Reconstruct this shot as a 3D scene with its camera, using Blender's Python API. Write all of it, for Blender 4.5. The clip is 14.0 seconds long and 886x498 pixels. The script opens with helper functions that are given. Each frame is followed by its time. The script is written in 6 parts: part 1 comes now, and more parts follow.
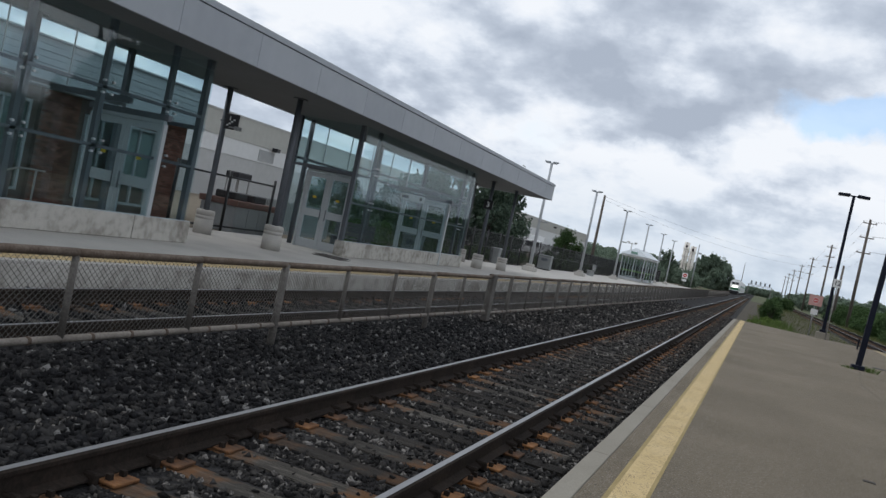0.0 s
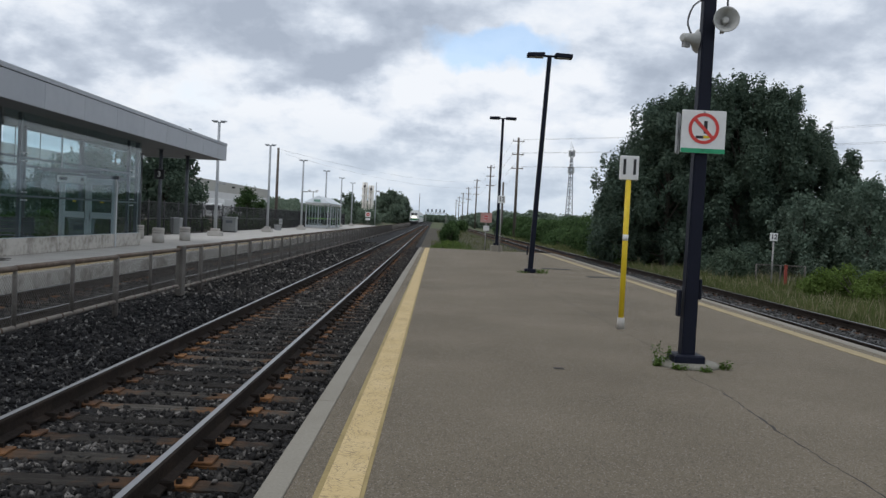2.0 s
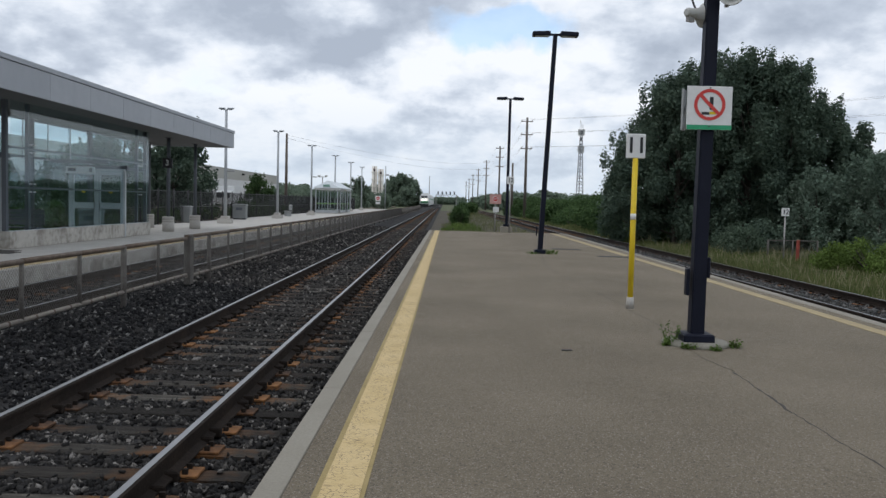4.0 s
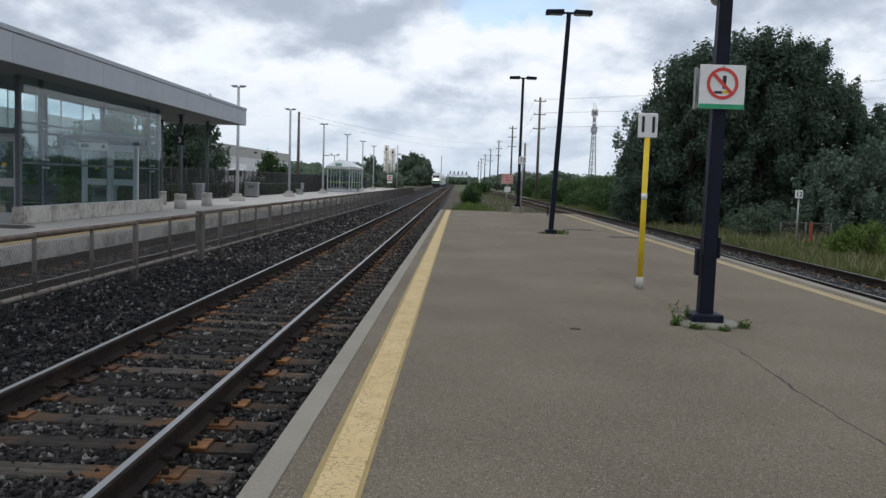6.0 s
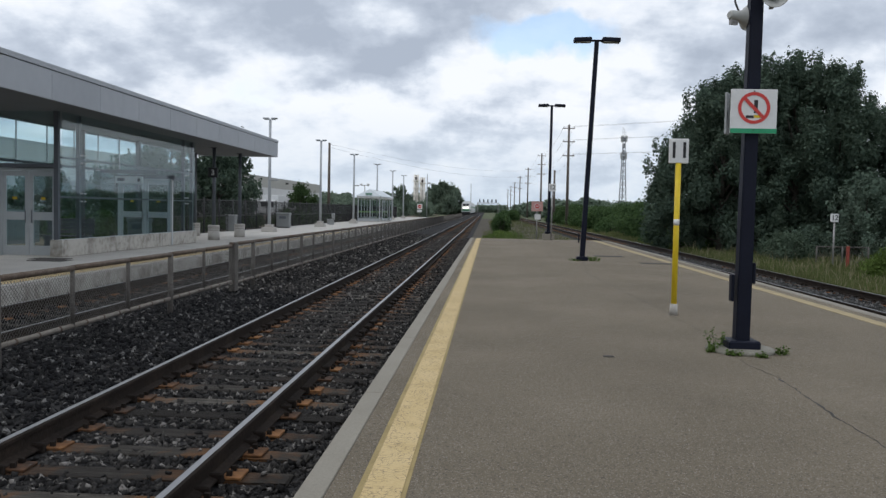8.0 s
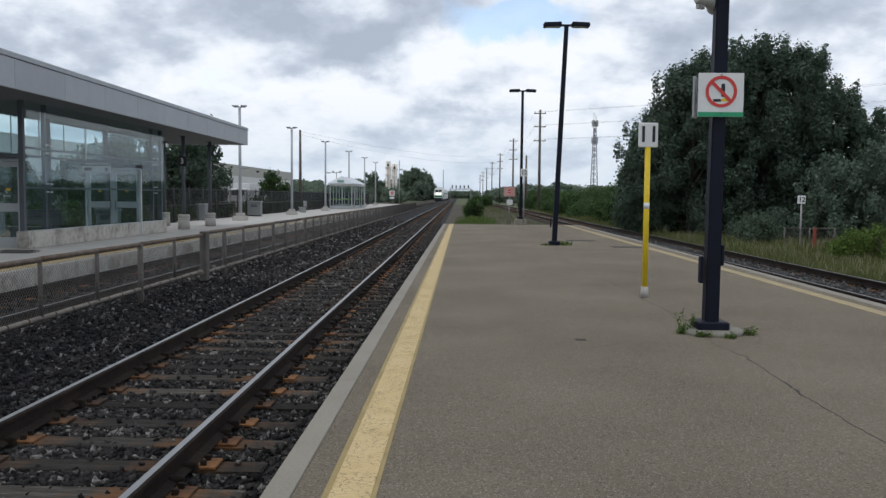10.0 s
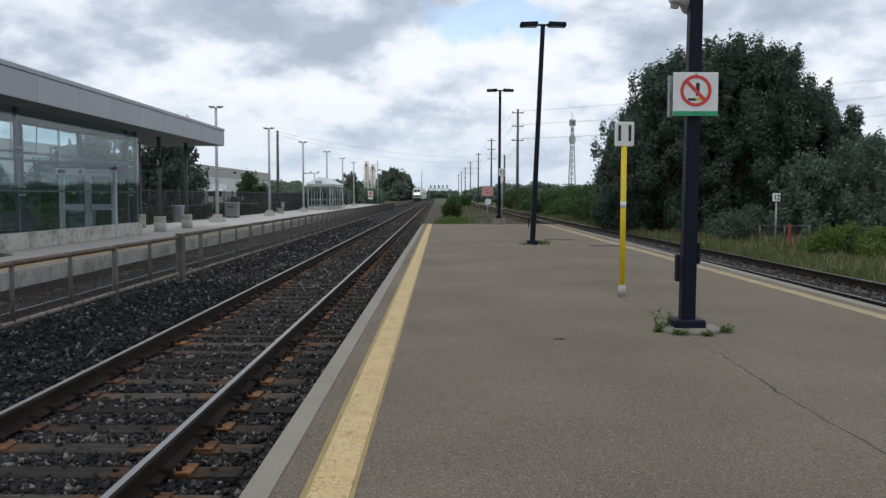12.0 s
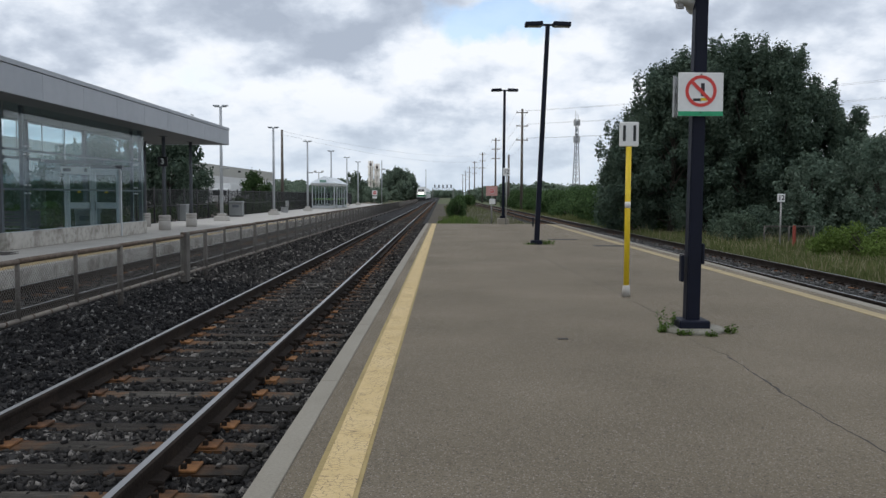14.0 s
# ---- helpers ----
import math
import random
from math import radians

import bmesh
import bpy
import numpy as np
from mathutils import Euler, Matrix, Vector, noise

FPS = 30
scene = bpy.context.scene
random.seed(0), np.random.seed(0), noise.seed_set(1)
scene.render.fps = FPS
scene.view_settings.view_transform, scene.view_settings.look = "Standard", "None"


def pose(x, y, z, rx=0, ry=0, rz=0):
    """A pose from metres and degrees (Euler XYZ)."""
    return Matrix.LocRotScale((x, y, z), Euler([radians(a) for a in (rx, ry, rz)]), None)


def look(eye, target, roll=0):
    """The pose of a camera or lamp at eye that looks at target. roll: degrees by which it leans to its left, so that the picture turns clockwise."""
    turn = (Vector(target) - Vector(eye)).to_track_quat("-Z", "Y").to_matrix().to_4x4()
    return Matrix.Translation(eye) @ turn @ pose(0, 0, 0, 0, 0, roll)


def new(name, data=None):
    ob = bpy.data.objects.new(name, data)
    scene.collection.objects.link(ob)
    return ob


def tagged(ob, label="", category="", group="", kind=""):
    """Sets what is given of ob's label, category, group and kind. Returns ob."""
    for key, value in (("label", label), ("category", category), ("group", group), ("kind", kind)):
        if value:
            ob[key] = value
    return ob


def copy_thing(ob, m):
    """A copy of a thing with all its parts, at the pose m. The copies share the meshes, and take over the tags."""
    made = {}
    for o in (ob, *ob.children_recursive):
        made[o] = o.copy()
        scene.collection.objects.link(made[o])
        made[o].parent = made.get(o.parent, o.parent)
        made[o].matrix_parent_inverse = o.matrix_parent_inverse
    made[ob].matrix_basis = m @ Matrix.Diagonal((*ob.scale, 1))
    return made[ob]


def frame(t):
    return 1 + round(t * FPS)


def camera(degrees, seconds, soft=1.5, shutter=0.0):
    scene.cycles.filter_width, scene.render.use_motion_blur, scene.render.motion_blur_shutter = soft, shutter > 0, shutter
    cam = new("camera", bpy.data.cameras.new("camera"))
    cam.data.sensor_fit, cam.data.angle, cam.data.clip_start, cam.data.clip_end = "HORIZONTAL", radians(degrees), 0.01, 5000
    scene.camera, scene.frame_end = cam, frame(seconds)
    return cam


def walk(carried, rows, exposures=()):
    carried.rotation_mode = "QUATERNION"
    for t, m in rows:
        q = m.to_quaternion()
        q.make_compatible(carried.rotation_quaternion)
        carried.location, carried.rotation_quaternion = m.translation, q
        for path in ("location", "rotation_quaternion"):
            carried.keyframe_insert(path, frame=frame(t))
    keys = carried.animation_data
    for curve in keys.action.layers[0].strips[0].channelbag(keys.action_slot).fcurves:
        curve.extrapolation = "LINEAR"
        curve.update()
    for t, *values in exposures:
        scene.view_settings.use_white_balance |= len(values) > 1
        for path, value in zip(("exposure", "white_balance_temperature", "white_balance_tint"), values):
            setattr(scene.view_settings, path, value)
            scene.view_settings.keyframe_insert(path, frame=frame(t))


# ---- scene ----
EYE = Vector((0, 0, 1.5))


def aim(yaw, pitch, roll, sway):
    """The pose of the hand-held camera that looks along yaw (to the left of the tracks) and pitch, in degrees, swaying a little about its stand."""
    y, p = radians(yaw), radians(pitch)
    eye = EYE + Vector(sway)
    return look(eye, eye + Vector((-math.sin(y) * math.cos(p), math.cos(y) * math.cos(p), math.sin(p))), roll)


# seconds, yaw, pitch, roll, sway in metres
TURNS = [
    (0, 20.73, -1.51, 12.02, -0.027, -0.050, -0.001),
    (0.5, 22.83, -0.25, 10.81, 0.001, 0.002, 0.042),
    (0.7, 21.64, -0.29, 9.24, -0.001, 0.000, 0.024),
    (0.8, 18.64, -0.68, 8.49, -0.001, -0.001, 0.015),
    (1, 13.59, -0.61, 6.47, 0.052, -0.005, -0.022),
    (1.5, 1.73, -0.01, 3.10, -0.001, -0.002, -0.004),
    (2, -0.75, -1.96, 2.73, -0.103, -0.036, 0.001),
    (2.2, -0.63, -2.33, 2.81, -0.097, -0.031, 0.003),
    (4.3, -0.15, -3.21, 1.21, -0.030, 0.024, 0.017),
    (4.5, -0.69, -2.89, 1.56, -0.028, 0.014, 0.004),
    (5, -0.12, -2.57, 2.03, -0.029, -0.005, 0.001),
    (5.5, 0.44, -4.14, 1.87, -0.033, 0.006, -0.009),
    (6, 0.73, -4.61, 1.91, -0.012, 0.009, -0.007),
    (6.5, 1.73, -4.91, 2.10, -0.023, 0.020, -0.007),
    (7, 2.30, -5.15, 2.83, -0.030, 0.041, -0.008),
    (7.5, 3.60, -4.08, 2.61, -0.031, 0.031, 0.004),
    (8, 2.87, -2.72, 1.15, -0.024, 0.001, -0.005),
    (8.5, 1.55, -3.77, 0.69, -0.014, -0.002, -0.007),
    (8.7, 1.05, -3.91, 0.98, -0.023, -0.015, -0.013),
    (11, 0.72, -3.45, -0.12, 0.002, -0.003, -0.001),
    (11.5, -0.12, -3.62, -0.02, 0.007, 0.007, -0.006),
    (12, -0.43, -3.64, 0.09, 0.005, 0.008, -0.000),
    (12.5, -0.57, -3.76, 0.01, 0.005, -0.000, -0.002),
    (13, -0.68, -3.97, 0.04, 0.006, 0.006, -0.003),
    (13.5, -0.57, -3.99, 0.05, 0.004, -0.001, -0.001),
    (14, -0.16, -3.67, 0.26, 0.000, 0.000, 0.000),
]
cam = camera(56.0, 14.0, soft=1.45)
walk(cam, [(t, aim(yaw, pitch, roll, sway)) for t, yaw, pitch, roll, *sway in TURNS], [(0, 0.0), (0.5, -0.04), (1, -0.09), (1.5, -0.05), (2.2, 0.0), (4.5, 0.07), (14, 0.07)])

# ---------------------------------------------------------------- light
SUN_EL, SUN_AZ = 58, 250
world = bpy.data.worlds.new("overcast_sky")
scene.world = world
world.use_nodes = True
wn, wl = world.node_tree.nodes, world.node_tree.links
wn.clear()


def wnode(kind, **values):
    n = wn.new(kind)
    for key, value in values.items():
        if key in n.inputs:
            n.inputs[key].default_value = value
    return n


def wmath(op, a, b=None):
    n = wn.new("ShaderNodeMath")
    n.operation = op
    for i, v in enumerate((a, b)):
        if v is None:
            continue
        if isinstance(v, (int, float)):
            n.inputs[i].default_value = v
        else:
            wl.new(v, n.inputs[i])
    return n.outputs[0]


def ramp_node(nodes, links, fac, stops):
    n = nodes.new("ShaderNodeValToRGB")
    while len(n.color_ramp.elements) < len(stops):
        n.color_ramp.elements.new(0.5)
    for e, (at, c) in zip(n.color_ramp.elements, stops):
        e.position, e.color = at, (c, c, c, 1) if isinstance(c, (int, float)) else (*c, 1)
    links.new(fac, n.inputs[0])
    return n.outputs[0]


tc = wn.new("ShaderNodeTexCoord")
sep = wn.new("ShaderNodeSeparateXYZ")
wl.new(tc.outputs["Generated"], sep.inputs[0])
lift = wmath("ADD", wmath("MAXIMUM", sep.outputs[2], 0.0), 0.42)
comb = wn.new("ShaderNodeCombineXYZ")
wl.new(wmath("DIVIDE", sep.outputs[0], lift), comb.inputs[0])
wl.new(wmath("DIVIDE", sep.outputs[1], lift), comb.inputs[1])


def wvector(op, a, b):
    n = wn.new("ShaderNodeVectorMath")
    n.operation = op
    for i, v in enumerate((a, b)):
        if isinstance(v, tuple):
            n.inputs[i].default_value = v
        elif v is not None:
            wl.new(v, n.inputs[i])
    return n


def cloud_noise(at, scale, detail, rough, distortion=0.0, out=0):
    n = wnode("ShaderNodeTexNoise", Scale=scale, Detail=detail, Roughness=rough, Distortion=distortion)
    wl.new(at, n.inputs["Vector"])
    return n.outputs[out]


def layer(stretch):
    """The cloud layer seen from below; a stretch under one looks a little higher up."""
    return wvector("ADD", wvector("MULTIPLY", comb.outputs[0], (stretch, stretch, 1)).outputs[0], (7.3, 4.2, 0.0)).outputs[0]


def puffs(at):
    return wmath("ADD", wmath("MULTIPLY", cloud_noise(at, 1.7, 3.0, 0.45), 0.5), wmath("MULTIPLY", cloud_noise(at, 5.5, 9.0, 0.55), 0.5))


# ragged edges: directions shaken by noise at two sizes
shake = wvector("SUBTRACT", cloud_noise(tc.outputs["Generated"], 7.0, 8.0, 0.58, out=1), (0.5, 0.5, 0.5)).outputs[0]
RAGGED = wvector("ADD", tc.outputs["Generated"], wvector("MULTIPLY", shake, (0.20, 0.0, 0.11)).outputs[0]).outputs[0]


def bank(across, up, wide, high, amount):
    """A bank of cloud round a direction (tangents across and up from the line of the tracks), fading to its edge."""
    to = Vector((across, 1, up)).normalized()
    off = wvector("MULTIPLY", wvector("SUBTRACT", RAGGED, tuple(to)).outputs[0], (1 / wide, 0.4, 1 / high))
    far = wvector("LENGTH", off.outputs[0], None).outputs["Value"]
    return wmath("MULTIPLY", ramp_node(wn, wl, far, [(0.45, 1.0), (1.0, 0.0)]), amount)


# pale tops where the cloud thins upwards, grey undersides
thick = puffs(layer(1.0))
tone = wmath("ADD", thick, wmath("MULTIPLY", wmath("SUBTRACT", thick, puffs(layer(0.95))), 0.7))
tone = wmath("ADD", wmath("MULTIPLY", wmath("SUBTRACT", tone, 0.5), 0.75), 0.512)
BANKS = [
    (-0.31, 0.19, 0.33, 0.10, -0.08),
    (-0.14, 0.165, 0.12, 0.035, -0.05),
    (-0.42, 0.105, 0.24, 0.022, 0.025),
    (-0.05, 0.155, 0.085, 0.045, 0.10),
    (-0.15, 0.12, 0.12, 0.020, 0.05),
    (-0.01, 0.088, 0.10, 0.020, -0.075),
    (0.15, 0.145, 0.13, 0.05, 0.05),
    (0.40, 0.20, 0.30, 0.06, -0.06),
    (-0.13, 0.235, 0.08, 0.025, 0.05),
    (-0.62, 0.24, 0.20, 0.06, 0.05),
]
for row in BANKS:
    tone = wmath("ADD", tone, bank(*row))
grey = ramp_node(wn, wl, tone, [(0.36, (0.415, 0.475, 0.575)), (0.44, (0.53, 0.595, 0.70)), (0.49, (0.665, 0.73, 0.83)), (0.53, (0.79, 0.845, 0.93)), (0.59, (0.90, 0.935, 0.99))])
gap = wmath("MULTIPLY", ramp_node(wn, wl, wmath("ADD", bank(0.065, 0.200, 0.11, 0.032, 1.0), wmath("MULTIPLY", wmath("SUBTRACT", thick, 0.5), 2.0)), [(0.25, 0.0), (0.85, 1.0)]), 0.75)
sky = wn.new("ShaderNodeTexSky")
sky.sky_type, sky.sun_disc = "NISHITA", False
sky.sun_elevation, sky.sun_rotation = radians(SUN_EL), radians(SUN_AZ)
blue = wn.new("ShaderNodeVectorMath")
blue.operation = "SCALE"
blue.inputs["Scale"].default_value = 0.21
wl.new(sky.outputs[0], blue.inputs[0])
mix = wn.new("ShaderNodeMixRGB")
wl.new(gap, mix.inputs[0])
wl.new(grey, mix.inputs[1])
wl.new(blue.outputs[0], mix.inputs[2])
# pale haze towards the horizon
haze = ramp_node(wn, wl, sep.outputs[2], [(0.0, 0.85), (0.05, 0.5), (0.12, 0.0)])
mix2 = wn.new("ShaderNodeMixRGB")
mix2.inputs[2].default_value = (0.58, 0.68, 0.79, 1)
wl.new(wmath("MULTIPLY", haze, 0.8), mix2.inputs[0])
wl.new(mix.outputs[0], mix2.inputs[1])
bg = wnode("ShaderNodeBackground", Strength=1.0)
wl.new(mix2.outputs[0], bg.inputs[0])
wout = wn.new("ShaderNodeOutputWorld")
wl.new(bg.outputs[0], wout.inputs[0])

sun_data = bpy.data.lights.new("sun", "SUN")
sun_data.energy, sun_data.angle, sun_data.color = 0.6, radians(25), (1.0, 0.98, 0.95)
sun = new("sun", sun_data)
az = radians(SUN_AZ)
sun.matrix_world = look((0, 0, 60), (0 - math.sin(az) * 10, 0 - math.cos(az) * 10, 60 - 10 * math.tan(radians(SUN_EL))))


# ---------------------------------------------------------------- materials
def material(name, colours, rough=0.8, metal=0.0, scale=3.0, fine=40.0, bump=0.2, bump_scale=60.0, stretch=(1, 1, 1), spread=(0.3, 0.7), island=0.0, piece=0.0, spec=0.4, coord="Object"):
    """Two or three base colours mixed by a broad and a fine noise, with a fine relief. island, piece: how far single pieces differ in lightness."""
    m = bpy.data.materials.new(name)
    m.use_nodes = True
    nodes, links = m.node_tree.nodes, m.node_tree.links
    bsdf = nodes["Principled BSDF"]
    at = nodes.new("ShaderNodeTexCoord")
    grow = nodes.new("ShaderNodeMapping")
    grow.inputs["Scale"].default_value = stretch
    links.new(at.outputs[coord], grow.inputs[0])

    def noise_at(s, detail=4.0):
        n = nodes.new("ShaderNodeTexNoise")
        n.inputs["Scale"].default_value, n.inputs["Detail"].default_value = s, detail
        links.new(grow.outputs[0], n.inputs["Vector"])
        return n.outputs[0]

    def calc(op, a, b):
        n = nodes.new("ShaderNodeMath")
        n.operation = op
        for i, v in enumerate((a, b)):
            if isinstance(v, (int, float)):
                n.inputs[i].default_value = v
            else:
                links.new(v, n.inputs[i])
        return n.outputs[0]

    fac = calc("ADD", calc("MULTIPLY", noise_at(scale), 0.55), calc("MULTIPLY", noise_at(fine), 0.45))
    if island:
        g = nodes.new("ShaderNodeNewGeometry")
        fac = calc("ADD", fac, calc("MULTIPLY", calc("SUBTRACT", g.outputs["Random Per Island"], 0.5), island))
    if piece:
        o = nodes.new("ShaderNodeObjectInfo")
        fac = calc("ADD", fac, calc("MULTIPLY", calc("SUBTRACT", o.outputs["Random"], 0.5), piece))
    lo, hi = spread
    stops = [(lo + (hi - lo) * i / (len(colours) - 1), c) for i, c in enumerate(colours)]
    links.new(ramp_node(nodes, links, fac, stops), bsdf.inputs["Base Color"])
    bsdf.inputs["Roughness"].default_value, bsdf.inputs["Metallic"].default_value = rough, metal
    bsdf.inputs["Specular IOR Level"].default_value = spec
    if bump:
        b = nodes.new("ShaderNodeBump")
        b.inputs["Strength"].default_value, b.inputs["Distance"].default_value = bump, 0.02
        links.new(noise_at(bump_scale, 6.0), b.inputs["Height"])
        links.new(b.outputs[0], bsdf.inputs["Normal"])
    return m


def glass_material(name, tint, gloss=0.0):
    """Thin clear glazing: see-through with a tint, glossier towards grazing views."""
    m = bpy.data.materials.new(name)
    m.use_nodes = True
    nodes, links = m.node_tree.nodes, m.node_tree.links
    nodes.clear()
    clear, shiny, both, facing, out = (nodes.new(k) for k in ("ShaderNodeBsdfTransparent", "ShaderNodeBsdfGlossy", "ShaderNodeMixShader", "ShaderNodeLayerWeight", "ShaderNodeOutputMaterial"))
    clear.inputs[0].default_value = (*tint, 1)
    shiny.inputs["Roughness"].default_value = gloss
    power, scale = nodes.new("ShaderNodeMath"), nodes.new("ShaderNodeMath")
    power.operation, scale.operation = "POWER", "MULTIPLY_ADD"
    power.inputs[1].default_value, scale.inputs[1].default_value, scale.inputs[2].default_value = 4.0, 0.17, 0.06
    links.new(facing.outputs["Facing"], power.inputs[0])
    links.new(power.outputs[0], scale.inputs[0])
    links.new(scale.outputs[0], both.inputs[0])
    links.new(clear.outputs[0], both.inputs[1])
    links.new(shiny.outputs[0], both.inputs[2])
    links.new(both.outputs[0], out.inputs[0])
    return m


def glow(name, colour, strength):
    m = bpy.data.materials.new(name)
    m.use_nodes = True
    b = m.node_tree.nodes["Principled BSDF"]
    b.inputs["Emission Color"].default_value, b.inputs["Emission Strength"].default_value = (*colour, 1), strength
    return m


ASPHALT = material("asphalt", [(0.127, 0.105, 0.075), (0.181, 0.151, 0.109), (0.24, 0.202, 0.151)], 0.9, scale=0.45, fine=130, bump=0.7, bump_scale=170, spread=(0.31, 0.69), spec=0.2)
CONCRETE = material("concrete", [(0.30, 0.29, 0.26), (0.42, 0.40, 0.37), (0.50, 0.48, 0.44)], 0.9, scale=0.8, fine=30, bump=0.25, bump_scale=60, spread=(0.25, 0.75))
COPING = material("coping_concrete", [(0.195, 0.177, 0.143), (0.248, 0.226, 0.185), (0.295, 0.272, 0.228)], 0.9, scale=0.9, fine=60, bump=0.3, bump_scale=90)
STAINED = material("stained_concrete", [(0.22, 0.20, 0.175), (0.33, 0.31, 0.275), (0.45, 0.43, 0.39), (0.49, 0.47, 0.43)], 0.9, scale=1.3, fine=6, bump=0.35, bump_scale=45, spread=(0.36, 0.62))
YELLOW = material("yellow_paint", [(0.36, 0.26, 0.11), (0.51, 0.375, 0.175), (0.57, 0.43, 0.22)], 0.8, scale=2.5, fine=60, bump=0.2, bump_scale=70, spread=(0.28, 0.6))


def cracked(m, scale, width, colour, stretch=(1, 1, 1)):
    """Thin dark cracks between cells of the paint, broken up by noise."""
    nodes, links = m.node_tree.nodes, m.node_tree.links
    bsdf = nodes["Principled BSDF"]
    old = bsdf.inputs["Base Color"].links[0].from_socket
    at, grow = nodes.new("ShaderNodeTexCoord"), nodes.new("ShaderNodeMapping")
    grow.inputs["Scale"].default_value = stretch
    links.new(at.outputs["Object"], grow.inputs[0])
    warp, cells, breaks = nodes.new("ShaderNodeTexNoise"), nodes.new("ShaderNodeTexVoronoi"), nodes.new("ShaderNodeTexNoise")
    warp.inputs["Scale"].default_value, breaks.inputs["Scale"].default_value = scale * 1.5, scale * 0.35
    links.new(grow.outputs[0], warp.inputs["Vector"])
    links.new(grow.outputs[0], breaks.inputs["Vector"])
    add = nodes.new("ShaderNodeVectorMath")
    add.operation = "MULTIPLY_ADD"
    add.inputs[1].default_value = (0.5 / scale,) * 3
    links.new(warp.outputs["Color"], add.inputs[0])
    links.new(grow.outputs[0], add.inputs[2])
    cells.feature = "DISTANCE_TO_EDGE"
    cells.inputs["Scale"].default_value = scale
    links.new(add.outputs[0], cells.inputs["Vector"])
    line = ramp_node(nodes, links, cells.outputs["Distance"], [(width * 0.4, 1.0), (width, 0.0)])
    some = ramp_node(nodes, links, breaks.outputs[0], [(0.34, 0.0), (0.52, 0.9)])
    both, mixn = nodes.new("ShaderNodeMath"), nodes.new("ShaderNodeMixRGB")
    both.operation = "MULTIPLY"
    links.new(line, both.inputs[0])
    links.new(some, both.inputs[1])
    mixn.inputs[2].default_value = (*colour, 1)
    links.new(both.outputs[0], mixn.inputs[0])
    links.new(old, mixn.inputs[1])
    links.new(mixn.outputs[0], bsdf.inputs["Base Color"])


def speckled(m, scale, colour, amount):
    """Single pale chips of stone in a surface."""
    nodes, links = m.node_tree.nodes, m.node_tree.links
    bsdf = nodes["Principled BSDF"]
    old = bsdf.inputs["Base Color"].links[0].from_socket
    at, cells = nodes.new("ShaderNodeTexCoord"), nodes.new("ShaderNodeTexVoronoi")
    cells.inputs["Scale"].default_value = scale
    links.new(at.outputs["Object"], cells.inputs["Vector"])
    cut = nodes.new("ShaderNodeSeparateColor")
    links.new(cells.outputs["Color"], cut.inputs[0])
    fac = ramp_node(nodes, links, cut.outputs[0], [(1 - amount, 0.0), (1 - amount * 0.4, 0.75)])
    mixn = nodes.new("ShaderNodeMixRGB")
    mixn.inputs[2].default_value = (*colour, 1)
    links.new(fac, mixn.inputs[0])
    links.new(old, mixn.inputs[1])
    links.new(mixn.outputs[0], bsdf.inputs["Base Color"])


cracked(YELLOW, 24.0, 0.045, (0.13, 0.10, 0.06), (0.85, 1.2, 1.0))
speckled(ASPHALT, 140.0, (0.36, 0.32, 0.27), 0.16)
speckled(ASPHALT, 110.0, (0.08, 0.068, 0.053), 0.17)
FADED = material("faded_yellow_paint", [(0.22, 0.18, 0.11), (0.34, 0.27, 0.15), (0.42, 0.34, 0.19)], 0.85, scale=2.5, fine=40, bump=0.2)
OLD_YELLOW = material("worn_yellow_edge", [(0.22, 0.17, 0.075), (0.31, 0.235, 0.10), (0.36, 0.28, 0.13)], 0.85, scale=3, fine=50, bump=0.3)
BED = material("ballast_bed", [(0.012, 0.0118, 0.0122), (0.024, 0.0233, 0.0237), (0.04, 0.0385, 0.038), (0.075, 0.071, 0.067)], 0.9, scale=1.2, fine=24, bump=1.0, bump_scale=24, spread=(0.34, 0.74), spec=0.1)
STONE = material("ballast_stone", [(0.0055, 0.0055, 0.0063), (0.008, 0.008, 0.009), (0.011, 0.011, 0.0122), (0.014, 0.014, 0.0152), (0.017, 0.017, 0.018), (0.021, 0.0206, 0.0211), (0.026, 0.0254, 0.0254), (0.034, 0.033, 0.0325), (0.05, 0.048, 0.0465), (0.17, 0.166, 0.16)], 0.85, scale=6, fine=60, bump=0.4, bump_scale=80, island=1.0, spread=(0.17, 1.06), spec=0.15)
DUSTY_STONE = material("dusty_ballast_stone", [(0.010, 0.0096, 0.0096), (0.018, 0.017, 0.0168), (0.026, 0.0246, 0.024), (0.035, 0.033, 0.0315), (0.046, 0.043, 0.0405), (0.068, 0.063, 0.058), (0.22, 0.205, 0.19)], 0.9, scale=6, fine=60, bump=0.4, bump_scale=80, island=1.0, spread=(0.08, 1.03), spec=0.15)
GREY_STONE = material("grey_ballast_stone", [(0.02, 0.02, 0.02), (0.036, 0.036, 0.036), (0.06, 0.06, 0.058), (0.14, 0.135, 0.13)], 0.8, scale=6, fine=60, bump=0.4, bump_scale=80, island=0.9, spread=(0.1, 0.98))
TIE = material("weathered_tie_wood", [(0.018, 0.016, 0.014), (0.036, 0.032, 0.028), (0.066, 0.06, 0.052), (0.17, 0.155, 0.132)], 0.92, scale=2.0, fine=9, bump=0.9, bump_scale=14, stretch=(0.9, 9, 9), piece=0.35, spread=(0.30, 0.82), spec=0.15)
